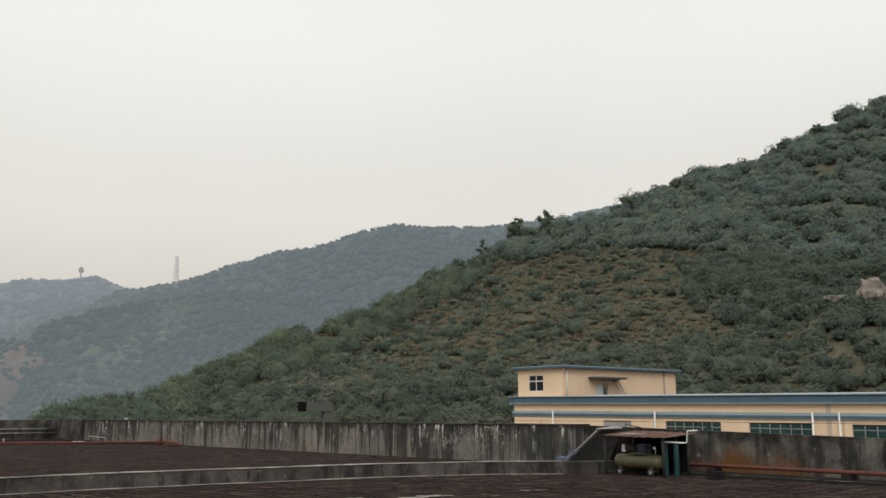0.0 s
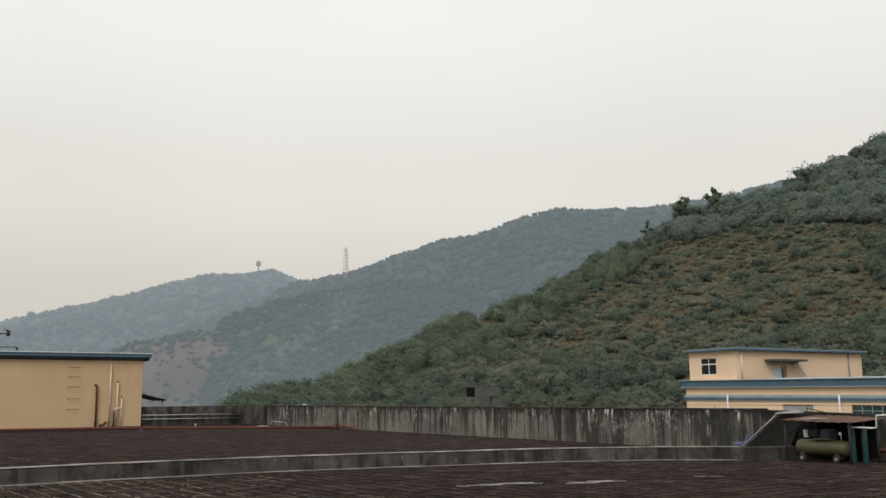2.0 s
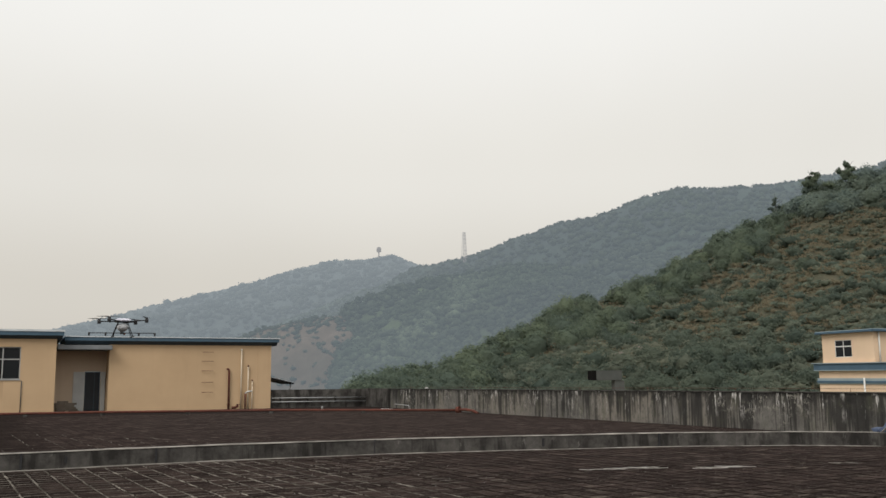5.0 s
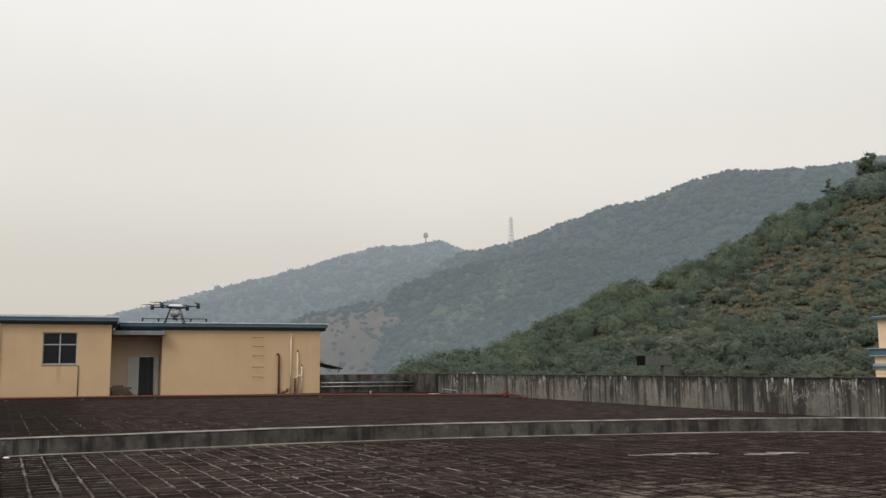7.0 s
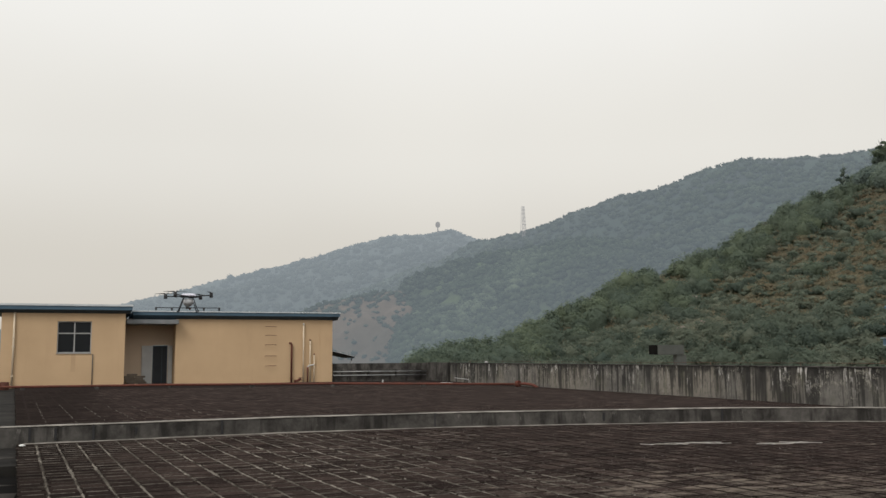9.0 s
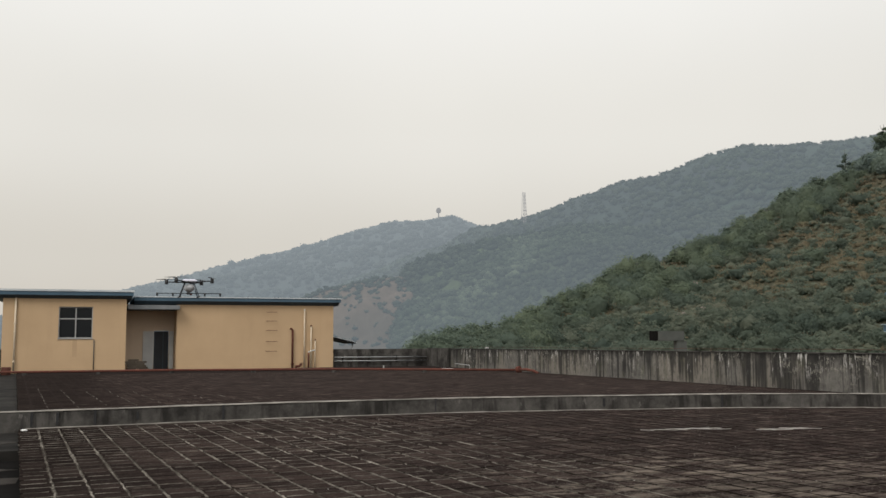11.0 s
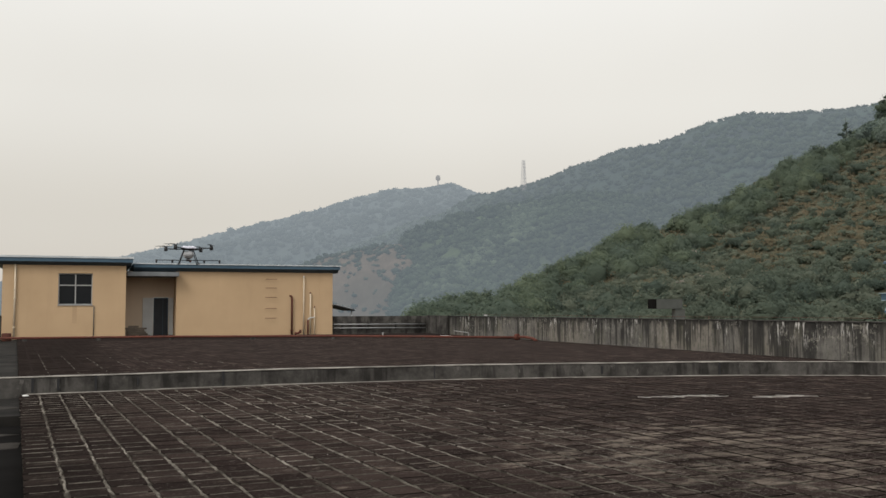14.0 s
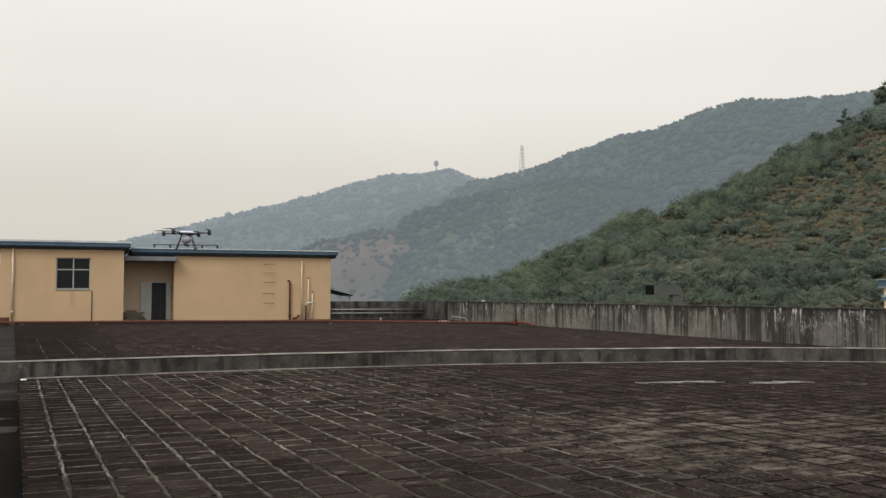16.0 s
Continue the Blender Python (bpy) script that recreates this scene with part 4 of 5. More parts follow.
for z in (0.55, 2.05, 2.5):
    part("pipe_collar", lathe([(0.062, -0.05), (0.068, -0.04), (0.068, 0.04), (0.062, 0.05)], (-3.82, WING_Y - 0.07, z), 12), "cream_pipe", wing)
part("sill_stain", box(-1.08, -0.86, WING_Y - 0.004, WING_Y, 0.75, 1.66), "stain", wing, "faint brown rain stain under the sill")
part("cable_pipe", tube([(-0.03, WING_Y - 0.04, 0.0), (-0.03, WING_Y - 0.04, 1.65)], 0.022, 8), "hut", wing)

for z in (3.17, 2.67, 2.14, 1.51, 0.96):
    part("rung", tube([(9.12, ROOM_Y, z), (9.12, ROOM_Y - 0.16, z), (9.70, ROOM_Y - 0.16, z), (9.70, ROOM_Y, z)], 0.014, 6), "rust", room, "rusty climbing rung")

riser = thing("pipe_riser", (10.6, 52.9, 0), "rust-red standpipe against the tan wall", "pipe")
part("pipe", tube([(10.6, 52.9, 0.0), (10.6, 52.9, 2.14), (10.57, 52.92, 2.22), (10.5, 53.0, 2.24)], 0.055), "rust", riser)
part("flange", tube([(10.6, 52.9, 0.22), (10.6, 52.9, 0.27)], 0.10, 12), "rust", riser)
for x, h, r in ((11.28, 3.28, 0.04), (11.67, 2.36, 0.04), (11.91, 1.55, 0.032)):
    vent = thing("vent_pipe", (x, 52.9, 0), "slim cream plastic pipe standing against the tan wall", "pipe", "cream pipes on the tan wall")
    part("pipe", tube([(x, 52.9, -0.02), (x, 52.9, h)], r), "cream_pipe", vent)
    part("cap", lathe([(r * 1.3, h), (r * 1.3, h + 0.05), (r * 0.6, h + 0.09)], (x, 52.9, 0), 10), "rust" if h < 3 else "white", vent)
valve = thing("valve_pipe", (11.52, 52.88, 0), "short rusty valve pipe beside the white pipes", "pipe")
part("pipe", tube([(11.52, 52.86, -0.02), (11.52, 52.86, 0.86)], 0.045), "rust", valve)
part("branch", tube([(11.52, 52.86, 0.86), (11.60, 52.86, 0.95), (11.9, 52.86, 1.0)], 0.035, 8), "white", valve)
pump = thing("pipe_elbow", (10.95, 52.7, 0), "rusty pipe elbow and valve on the roof", "pipe")
part("elbow", tube([(10.75, 52.75, 0.08), (10.95, 52.7, 0.10), (11.1, 52.7, 0.22)], 0.075), "rust", pump)
part("wheel", lathe([(0.12, -0.015), (0.12, 0.015)], (11.1, 52.7, 0.27), 12), "rust", pump)

# red fire main along the foot of the buildings and out to the parapet
main = thing("fire_main", (6, 46, 0), "long rust-red water pipe on low blocks", "pipe")
part("pipe", tube([(-6, 47.5, 0.15), (3.5, 46.6, 0.15), (10.9, 44.2, 0.15), (14.6, 41.6, 0.14), (18.3, 39.2, 0.12)], 0.055), "rust", main)
part("elbow", tube([(18.3, 39.2, 0.12), (18.52, 38.7, 0.15), (18.58, 38.0, 0.10), (18.6, 37.6, 0.0)], 0.065), "rust", main)
part("flange", tube([(18.28, 39.15, 0.13), (18.36, 39.0, 0.15)], 0.15, 12), "rust", main)
for x, y in ((-3, 47.2), (0.2, 46.9), (3.5, 46.6), (7.2, 45.4), (10.9, 44.2), (14.6, 41.6)):
    part("support", box(x - 0.1, x + 0.1, y - 0.08, y + 0.08, -0.03, 0.10, 0.008), "kerb", main)

stack = thing("block_pile", (2.0, 53.9, 0), "low pile of flat brownish slabs in the porch", "blocks")
for k in range(6):
    for i in range(2):
        x, y = 1.60 + 0.58 * i + 0.05 * ((k * 7 + i * 3) % 4) - 0.04 * k * i, 53.80 + 0.02 * ((k + i) % 3)
        if k < 5 or i == 0:
            part("block", box(x, x + 0.55, y, y + 0.34, -0.05 + 0.105 * k, 0.05 + 0.105 * k, 0.01), "brick_grey", stack)
stub = thing("wall_stub", (-4.8, 49.7, 0), "dark grey concrete stub wall by the roof edge", "wall")
part("body", box(-5.6, -4.22, 49.5, 49.85, -0.06, 1.18, 0.015), "kerb", stub)
drum = thing("rusty_drum", (-3.95, 49.6, 0), "small rusty drum beside the stub wall", "drum")
part("body", lathe([(0.2, -0.06), (0.22, -0.04), (0.22, 0.30), (0.2, 0.33)], (-3.97, 49.65, 0), 16), "rust", drum)

# pale rails along the north parapet
rails = thing("pipe_rails", (15, 53.0, 0.4), "two pale galvanised pipes along the dark parapet", "pipe")
for z in (0.56, 0.34):
    part("pipe", tube([(13.1, 53.05, z + 0.02), (18.78, 53.05, z)], 0.026), "steel", rails)
for x in (13.6, 15.2, 16.9, 18.5):
    part("bracket", box(x - 0.02, x + 0.02, 53.04, 53.2, 0.25, 0.66), "slab", rails)
post = thing("pipe_stub", (15.0, 49.5, 0), "short pale pipe stub on the roof", "pipe")
part("pipe", tube([(15.0, 49.5, -0.04), (15.0, 49.5, 0.16)], 0.04), "grey_paint", post)
bar = thing("pipe_piece", (17.3, 43.5, 0), "loose white plastic pipe pieces by the parapet", "pipe")
part("pipe", tube([(17.2, 44.2, 0.33), (17.6, 43.3, 0.26), (17.62, 43.28, 0.0)], 0.018, 8), "grey_paint", bar)
part("foot", tube([(16.6, 44.6, 0.05), (17.0, 44.0, 0.05)], 0.05, 8), "white", bar)

shelter = thing("lean_to", (14.2, 56, 0), "corner of a lean-to sheet roof behind the tan room", "shelter")
part("roof", prism([(13.0, 1.92), (15.05, 1.42), (15.05, 1.36), (13.0, 1.80)], 55.6, 58.5), "dark", shelter)
part("edge", prism([(13.0, 1.96), (15.1, 1.44), (15.1, 1.42), (13.0, 1.925)], 55.55, 58.5), "sheet", shelter)
part("post", tube([(14.9, 55.8, -0.05), (14.9, 55.8, 1.38)], 0.04, 8), "steel", shelter)

# ---- the neighbouring factory beyond the parapet ----
FX = 70.0


def face_box(name, y0, y1, z0, z1, out, material, parent, label="", deep=0.25):
    """A block on the factory's long front, which faces -x."""
    return part(name, box(FX - out, FX - out + deep, y0, y1, z0, z1), material, parent, label)


factory = thing("factory_building", (80, 40, GROUND), "cream factory with blue bands and teal windows", "building")
holes = [(-(y1), -(y0), z0, z1) for y0, y1, z0, z1 in ((52.6, 55.8, -2.6, 0.62), (43.4, 48.9, -1.4, 0.66), (35.45, 40.8, -1.4, 0.64), (26.8, 32.3, -1.4, 0.60))]
bm = wall_with_holes(-67.3, -8, 0, 0.3, GROUND, 2.9, holes)
for v in bm.verts:
    v.co = Vector((FX + v.co.y, -v.co.x, v.co.z))
bmesh.ops.recalc_face_normals(bm, faces=bm.faces[:])
part("wall", bm, "cream", factory)
part("end_wall", box(FX + 0.3, 92, 67.0, 67.3, GROUND, 2.9), "cream", factory)
part("roof", box(FX + 0.3, 92, 8, 67.0, 2.3, 2.45), "slab", factory)
# dark sheet painted in for the shade inside the factory
part("room_back", box(FX + 3, FX + 3.1, 9, 66, GROUND, 2.2), "dark", factory)
face_box("fascia", 8, 67.6, 2.22, 2.82, 0.35, "blue", factory, "dark blue fascia band", 0.34)
face_box("fascia_cap", 8, 67.75, 2.82, 2.90, 0.5, "blue_pale", factory, "", 0.5)
face_box("fascia_lip", 8, 67.6, 2.15, 2.22, 0.36, "blue_pale", factory, "pale lower lip of the fascia", 0.36)
face_box("gutter", 8, 57, 2.90, 2.98, 0.42, "sheet", factory, "pale metal gutter edge", 0.3)
face_box("string_course", 8, 67.4, 1.22, 1.46, 0.14, "blue_pale", factory, "pale blue string course", 0.13)
face_box("string_course", 8, 67.45, 1.04, 1.22, 0.20, "blue", factory, "blue string course", 0.19)
face_box("string_course", 8, 67.4, 0.92, 1.04, 0.12, "blue_pale", factory, "pale blue string course", 0.11)
for y in (61.8, 49.8, 35.2, 33.1):
    part("downpipe", tube([(FX - 0.28, y, GROUND), (FX - 0.28, y, 1.5)], 0.075, 8), "white", factory, "white plastic downpipe")
part("stain", box(FX - 0.006, FX, 33.85, 34.25, -2, 2.2), "damp", factory, "faint grey damp streak")
for y0, y1, top, cols in ((43.4, 48.9, 0.66, 6), (35.45, 40.8, 0.64, 6), (26.8, 32.3, 0.60, 6)):
    win = part("window", box(FX + 0.1, FX + 0.18, y0, y1, top - 0.10, top), "dark", factory, "wide window with teal panes")
    part("frame", box(FX + 0.1, FX + 0.18, y0, y1, -1.4, -1.3), "steel", win)
    part("crossbar", box(FX + 0.11, FX + 0.17, y0, y1, 0.16, 0.21), "steel", win)
    for c in range(cols + 1):
        yc = y0 + (y1 - y0) * c / cols
        part("mullion", box(FX + 0.095, FX + 0.185, yc - 0.03, yc + 0.03, -1.3, top - 0.1), "steel", win)
    for c in range(cols):
        part("pane", box(FX + 0.13, FX + 0.14, y0 + (y1 - y0) * c / cols, y0 + (y1 - y0) * (c + 1) / cols, -1.3, top - 0.1), "glass_teal", win)
shutter = part("shutter", box(FX + 0.12, FX + 0.18, 52.6, 55.8, -2.6, 0.55), "grey_paint", factory, "grey roller shutter")
for k in range(13):
    part("slat", box(FX + 0.10, FX + 0.12, 52.6, 55.8, -2.5 + k * 0.23, -2.5 + k * 0.23 + 0.19), "grey_paint", shutter)

for ob in factory.children_recursive:      # its floors fall slightly along the front
    for v in ob.data.vertices:
        v.co.z -= 0.008 * (67.3 - v.co.y)

pent = thing("roof_house", (80, 64, 2.45), "cream house on the factory roof with a blue roof edge", "building")
PY0, PY1, PX1, PZ = 61.0, 67.0, 89.6, 5.62
bm = wall_with_holes(-PY1, -PY0, 0, 0.25, 2.45, PZ, [(-65.5, -63.5, 3.38, 5.0)])
for v in bm.verts:
    v.co = Vector((FX + 0.31 + v.co.y, -v.co.x, v.co.z))
bmesh.ops.recalc_face_normals(bm, faces=bm.faces[:])
part("wall", bm, "cream", pent)
part("wall", wall_with_holes(FX + 0.56, PX1, PY0, PY0 + 0.25, 2.45, PZ, [(76.7, 77.5, 2.45, 4.2)]), "cream", pent)
part("wall", box(PX1 - 0.25, PX1, PY0 + 0.25, PY1, 2.45, PZ), "cream", pent)
part("roof", box(FX - 0.2, PX1 + 0.5, PY0 - 0.5, PY1 + 0.4, PZ, PZ + 0.20, 0.02), "blue", pent, "blue roof edge")
part("roof_top", box(FX - 0.15, PX1 + 0.45, PY0 - 0.45, PY1 + 0.35, PZ + 0.20, PZ + 0.26), "blue_pale", pent)
# two dark sheets imitate the shaded inside of the house
part("room_back", box(FX + 2.5, FX + 2.6, PY0 + 0.3, PY1 - 0.2, 2.45, PZ), "dark", pent)
part("room_back", box(76, 78.4, PY0 + 1.2, PY0 + 1.3, 2.45, PZ), "dark", pent)
part("canopy", box(74.3, 79.3, PY0 - 1.2, PY0, 4.62, 4.82, 0.02), "hut", pent, "dark weathered door canopy")
part("patch", box(75.5, 76.7, PY0 - 0.012, PY0, 2.6, 4.0), "sheet", pent, "pale repaired render beside the door")
ladder = part("ladder", tube([(79.2, PY0 - 0.9, 2.5), (78.2, PY0 - 0.1, 4.6)], 0.04, 6), "grey_paint", pent, "pale ladder leaning by the door")
part("rail", tube([(79.8, PY0 - 0.9, 2.5), (78.8, PY0 - 0.1, 4.6)], 0.04, 6), "grey_paint", ladder)
for k in range(6):
    t = (k + 0.5) / 6
    part("rung", tube([(79.2 - t, PY0 - 0.9 + 0.8 * t, 2.5 + 2.1 * t), (79.8 - t, PY0 - 0.9 + 0.8 * t, 2.5 + 2.1 * t)], 0.03, 6), "grey_paint", ladder)
part("downpipe", tube([(FX + 0.9, PY0 - 0.1, 2.5), (FX + 0.9, PY0 - 0.1, PZ)], 0.08, 8), "white", pent, "white plastic downpipe")
part("downpipe", tube([(87.3, PY0 - 0.1, 2.5), (87.3, PY0 - 0.1, PZ)], 0.08, 8), "grey_paint", pent)
pw = part("window", box(FX + 0.36, FX + 0.42, 63.5, 65.5, 4.94, 5.0), "white", pent, "white-framed window with dark panes")
part("frame", box(FX + 0.36, FX + 0.42, 63.5, 65.5, 3.38, 3.44), "white", pw)
part("crossbar", box(FX + 0.36, FX + 0.42, 63.5, 65.5, 4.35, 4.45), "white", pw)
for y in (63.5, 64.47, 65.44):
    part("mullion", box(FX + 0.355, FX + 0.425, y, y + 0.06, 3.44, 4.94), "white", pw)
for y in (63.55, 64.52):
    for a, b in ((3.44, 4.38), (4.42, 4.94)):
        part("pane", box(FX + 0.385, FX + 0.395, y, y + 0.93, a, b), "glass", pw)

# concrete tank house standing behind the parapet
hx, hy = polar(34.0, 62)
tank_house = thing("tank_house", (hx, hy, GROUND), "small grey concrete tank house with a black block standing in for the shaded opening", "hut")
part("tank", box(hx - 0.75, hx + 1.25, hy - 0.2, hy + 0.3, 1.42, 2.06, 0.02), "hut", tank_house)
part("leg", box(hx + 0.70, hx + 1.45, hy - 0.15, hy + 0.25, GROUND, 1.42), "hut", tank_house)
# solid near-black block, its colour imitating the opening's shade
part("opening", box(hx - 1.12, hx - 0.76, hy - 0.2, hy + 0.25, 1.44, 2.06), "gutter", tank_house, "black block standing in for the shaded opening")

# masts on the skyline
MAST = 1.185                                # farther and taller than its drawing below
mx, my = polar(25.6, 840)
mast = thing("lattice_mast", (mx * MAST, my * MAST, EYE + MAST * 105), "tall lattice mast on the hazy ridge", "mast")
for sx, sy in ((-1, -1), (1, -1), (1, 1), (-1, 1)):
    part("leg", tube([(mx + 2.2 * sx, my + 2.2 * sy, 103), (mx + 0.9 * sx, my + 0.9 * sy, 137.5)], 0.19, 5), "mast", mast)
for k in range(9):
    w0, w1 = 2.3 - 1.3 * k / 9, 2.3 - 1.3 * (k + 1) / 9
    z0, z1 = 107 + 30 * k / 9, 107 + 30 * (k + 1) / 9
    part("brace", tube([(mx - w0, my - w0, z0), (mx + w1, my - w1, z1)], 0.12, 4), "mast", mast)
    part("brace", tube([(mx + w0, my - w0, z0), (mx - w1, my - w1, z1)], 0.12, 4), "mast", mast)
    part("ring", box(mx - w0, mx + w0, my - w0 - 0.2, my - w0 + 0.2, z0 - 0.2, z0 + 0.2), "mast", mast)
for ob in mast.children:
    for v in ob.data.vertices:
        v.co = Vector((v.co.x * MAST, v.co.y * MAST, EYE + (v.co.z - EYE) * MAST))
rx, ry = polar(20.28, 1680)
radome = thing("hilltop_dish", (rx, ry, 225), "pale round dish on a mast on the far ridge", "mast")
part("mast", tube([(rx, ry, 224), (rx, ry, 238)], 1.1, 8), "mast", radome)
part("dish", lathe([(0.5, 236), (4.0, 238), (4.6, 242), (3.0, 246), (0.6, 247)], (rx, ry, 0), 14), "mast", radome)


# ---- rocks on the hillside ----
def boulder(azimuth, s, size, seed):
    p = near_hill.at(azimuth, s)
    bm = bmesh.new()
    bmesh.ops.create_icosphere(bm, subdivisions=3, radius=1.0)
    off = Vector((seed * 3.7, seed * 1.3, 0))
    for v in bm.verts:
        k = 1 + 0.45 * noise.fractal(v.co * 1.3 + off, 0.8, 2.0, 4)
        v.co = Vector((v.co.x * size[0] * k, v.co.y * size[0] * k, v.co.z * size[1] * k))
    bmesh.ops.translate(bm, verts=bm.verts[:], vec=p + Vector((0, 0, size[1] * 0.55)))
    ob = place(bm, "boulder", "rock")
    return tagged(ob, "weathered pale boulder among hillside bushes", "rock", "boulders on the hillside")


for k, (a, el, size) in enumerate(((66.8, 5.6, (3.2, 3.6)), (64.9, 5.9, (3.0, 1.2)), (29.2, 2.0, (1.5, 0.9)), (35.6, 3.0, (1.2, 1.4)), (35.0, 1.3, (1.2, 0.9)), (31.1, 3.2, (0.9, 0.5)), (36.2, 1.6, (1.6, 0.8)))):
    s = min((abs(math.degrees(math.atan2(near_hill.at(a, i / 200).z - EYE, near_hill.at(a, i / 200).xy.length)) - el), i / 200) for i in range(200))[1]
    boulder(a, s, size, k + 1)

# ---- compressor shed against the parapet ----
shed = thing("compressor_shed", (17.6, 12.6, 0), "low shed with a rusted sheet roof against the parapet", "shed")
bm = bmesh.new()
rows_ = []
for i in range(15):
    t = i / 14
    y = 11.78 + 1.72 * t
    wob = 0.007 * (1 if i % 2 else -1)
    rows_.append([bm.verts.new((x, y + 0.1 * (x - 17) * 0.2, z + wob + 0.02 * math.sin(3 * t + x))) for x, z in ((16.75, 0.855), (17.3, 0.885), (17.98, 0.925))])
for a, b in zip(rows_, rows_[1:]):
    for k in range(2):
        bm.faces.new((a[k], a[k + 1], b[k + 1], b[k]))
bmesh.ops.solidify(bm, geom=bm.faces[:], thickness=0.02)
part("roof_sheet", bm, "rust_sheet", shed, "corrugated rusted roof sheet")
part("roof_patch", box(17.0, 17.5, 12.75, 13.1, 0.885, 0.90), "lime", shed)
for x, y in ((16.85, 11.86), (16.85, 13.4), (17.9, 11.95), (17.9, 13.4)):
    part("post", tube([(x, y, -0.02), (x, y, 0.85)], 0.028, 8), "dark", shed)
# near-black sheet painted in for the deep shade under the roof
part("back_sheet", box(17.96, 18.0, 12.05, 13.95, 0.0, 0.88), "gutter", shed, "black sheet standing in for the shade under the shed roof")
part("brace", tube([(16.86, 13.38, 0.55), (16.86, 12.9, 0.84)], 0.018, 6), "dark", shed)
ramp = thing("lean_board", (18, 14.6, 0), "dark slanting board with a pale edge against the shed", "board")
part("board", prism([(15.50, 0.15), (14.35, 0.97), (14.0, 0.97), (13.9, 0.72), (14.3, 0.0), (15.4, 0.0)], 17.95, 18.6, "X"), "slab", ramp)
part("edge", tube([(17.93, 15.54, 0.16), (17.93, 14.42, 0.98), (17.93, 13.85, 1.03)], 0.024, 6), "lime", ramp, "pale edge strip")
part("edge", tube([(17.86, 13.7, 1.01), (17.86, 14.45, 0.97)], 0.02, 6), "lime", ramp)
sacks = thing("plastic_sheeting", (18.2, 15.6, 0), "crumpled blue plastic sheeting by the kerb", "sheeting")
bm = bmesh.new()
bmesh.ops.create_icosphere(bm, subdivisions=3, radius=1.0)
for v in bm.verts:
    k = 1 + 0.5 * noise.fractal(v.co * 2.1, 0.8, 2.0, 4)
    v.co = Vector((18.2 + 0.22 * k * v.co.x, 15.55 + 0.40 * k * v.co.y, 0.16 + 0.24 * k * v.co.z - 0.1 * v.co.y))
part("sheet", bm, "tarp", sacks)

comp = thing("air_compressor", (17.2, 12.75, 0), "olive green air compressor on small wheels under the shed", "compressor")
part("tank", lathe([(0.02, -0.60), (0.10, -0.595), (0.150, -0.55), (0.160, -0.49), (0.160, 0.49), (0.150, 0.55), (0.10, 0.595), (0.02, 0.60)], (17.15, 12.72, 0.30), 22, "Y"), "olive", comp)
for y in (12.32, 13.14):
    part("saddle", box(17.03, 17.27, y - 0.03, y + 0.03, 0.08, 0.2), "olive", comp)
    wheel = part("wheel", lathe([(0.075, -0.025), (0.085, -0.012), (0.085, 0.012), (0.075, 0.025)], (17.02, y, 0.085), 16, "X"), "black", comp)
    part("hub", lathe([(0.035, -0.03), (0.035, 0.03)], (17.02, y, 0.085), 10, "X"), "steel", wheel)
part("deck", box(17.0, 17.3, 12.45, 12.85, 0.465, 0.49), "olive", comp)
part("pump", box(17.03, 17.27, 12.45, 12.68, 0.49, 0.68, 0.02), "tarp", comp, "blue pump head")
for k in range(5):
    part("fin", box(17.01, 17.29, 12.44, 12.69, 0.52 + 0.032 * k, 0.53 + 0.032 * k), "dark", comp)
part("motor", lathe([(0.085, -0.14), (0.09, -0.1), (0.09, 0.1), (0.07, 0.14)], (17.15, 12.9, 0.58), 16, "Y"), "dark", comp)
part("filter", lathe([(0.05, 0.0), (0.055, 0.02), (0.055, 0.15), (0.03, 0.17)], (17.1, 13.07, 0.50), 14), "white", comp, "white filter bottle")
part("gauge", lathe([(0.03, -0.012), (0.03, 0.012)], (17.02, 12.2, 0.60), 12, "X"), "white", comp, "white pressure gauge")
part("gauge_pipe", tube([(17.05, 12.2, 0.44), (17.05, 12.2, 0.6)], 0.012, 6), "steel", comp)
cyls = thing("gas_cylinder", (17.3, 12.12, 0), "tall teal gas cylinder beside the compressor", "cylinder", "teal cylinders under the shed")
part("bottle", lathe([(0.055, 0.0), (0.06, 0.02), (0.06, 0.62), (0.045, 0.70), (0.02, 0.74), (0.02, 0.80)], (17.3, 12.12, 0.0), 16), "teal", cyls)
part("valve", box(17.275, 17.325, 12.09, 12.15, 0.80, 0.84, 0.005), "dark", cyls)
copy_thing(cyls, pose(17.45, 11.95, 0.0))
leg_pipe = thing("white_pipe_run", (17.2, 11.5, 0.8), "white plastic pipe bent over the shed's end", "pipe")
part("pipe", tube([(17.0, 12.0, 0.74), (17.0, 11.45, 0.73), (17.0, 11.36, 0.74), (17.0, 11.34, 0.98), (17.0, 11.1, 0.99)], 0.017, 8), "white", leg_pipe)
main2 = thing("rust_pipe", (18.3, 9, 0.2), "rust-red water pipe along the stained parapet", "pipe")
part("pipe", tube([(18.42, 13.2, 0.21), (18.32, 9.5, 0.20), (18.2, 6.0, 0.19), (18.05, 1.0, 0.18)], 0.042), "rust", main2)
for y in (11.6, 8.6, 5.2):
    part("support", box(18.2, 18.5, y - 0.1, y + 0.1, -0.04, 0.16, 0.01), "slab", main2)
block = thing("concrete_block", (17.15, 10.8, 0), "dark concrete block on the roof near the pipe", "block")
part("body", box(17.05, 17.3, 10.68, 10.98, -0.012, 0.17, 0.015), "slab", block)

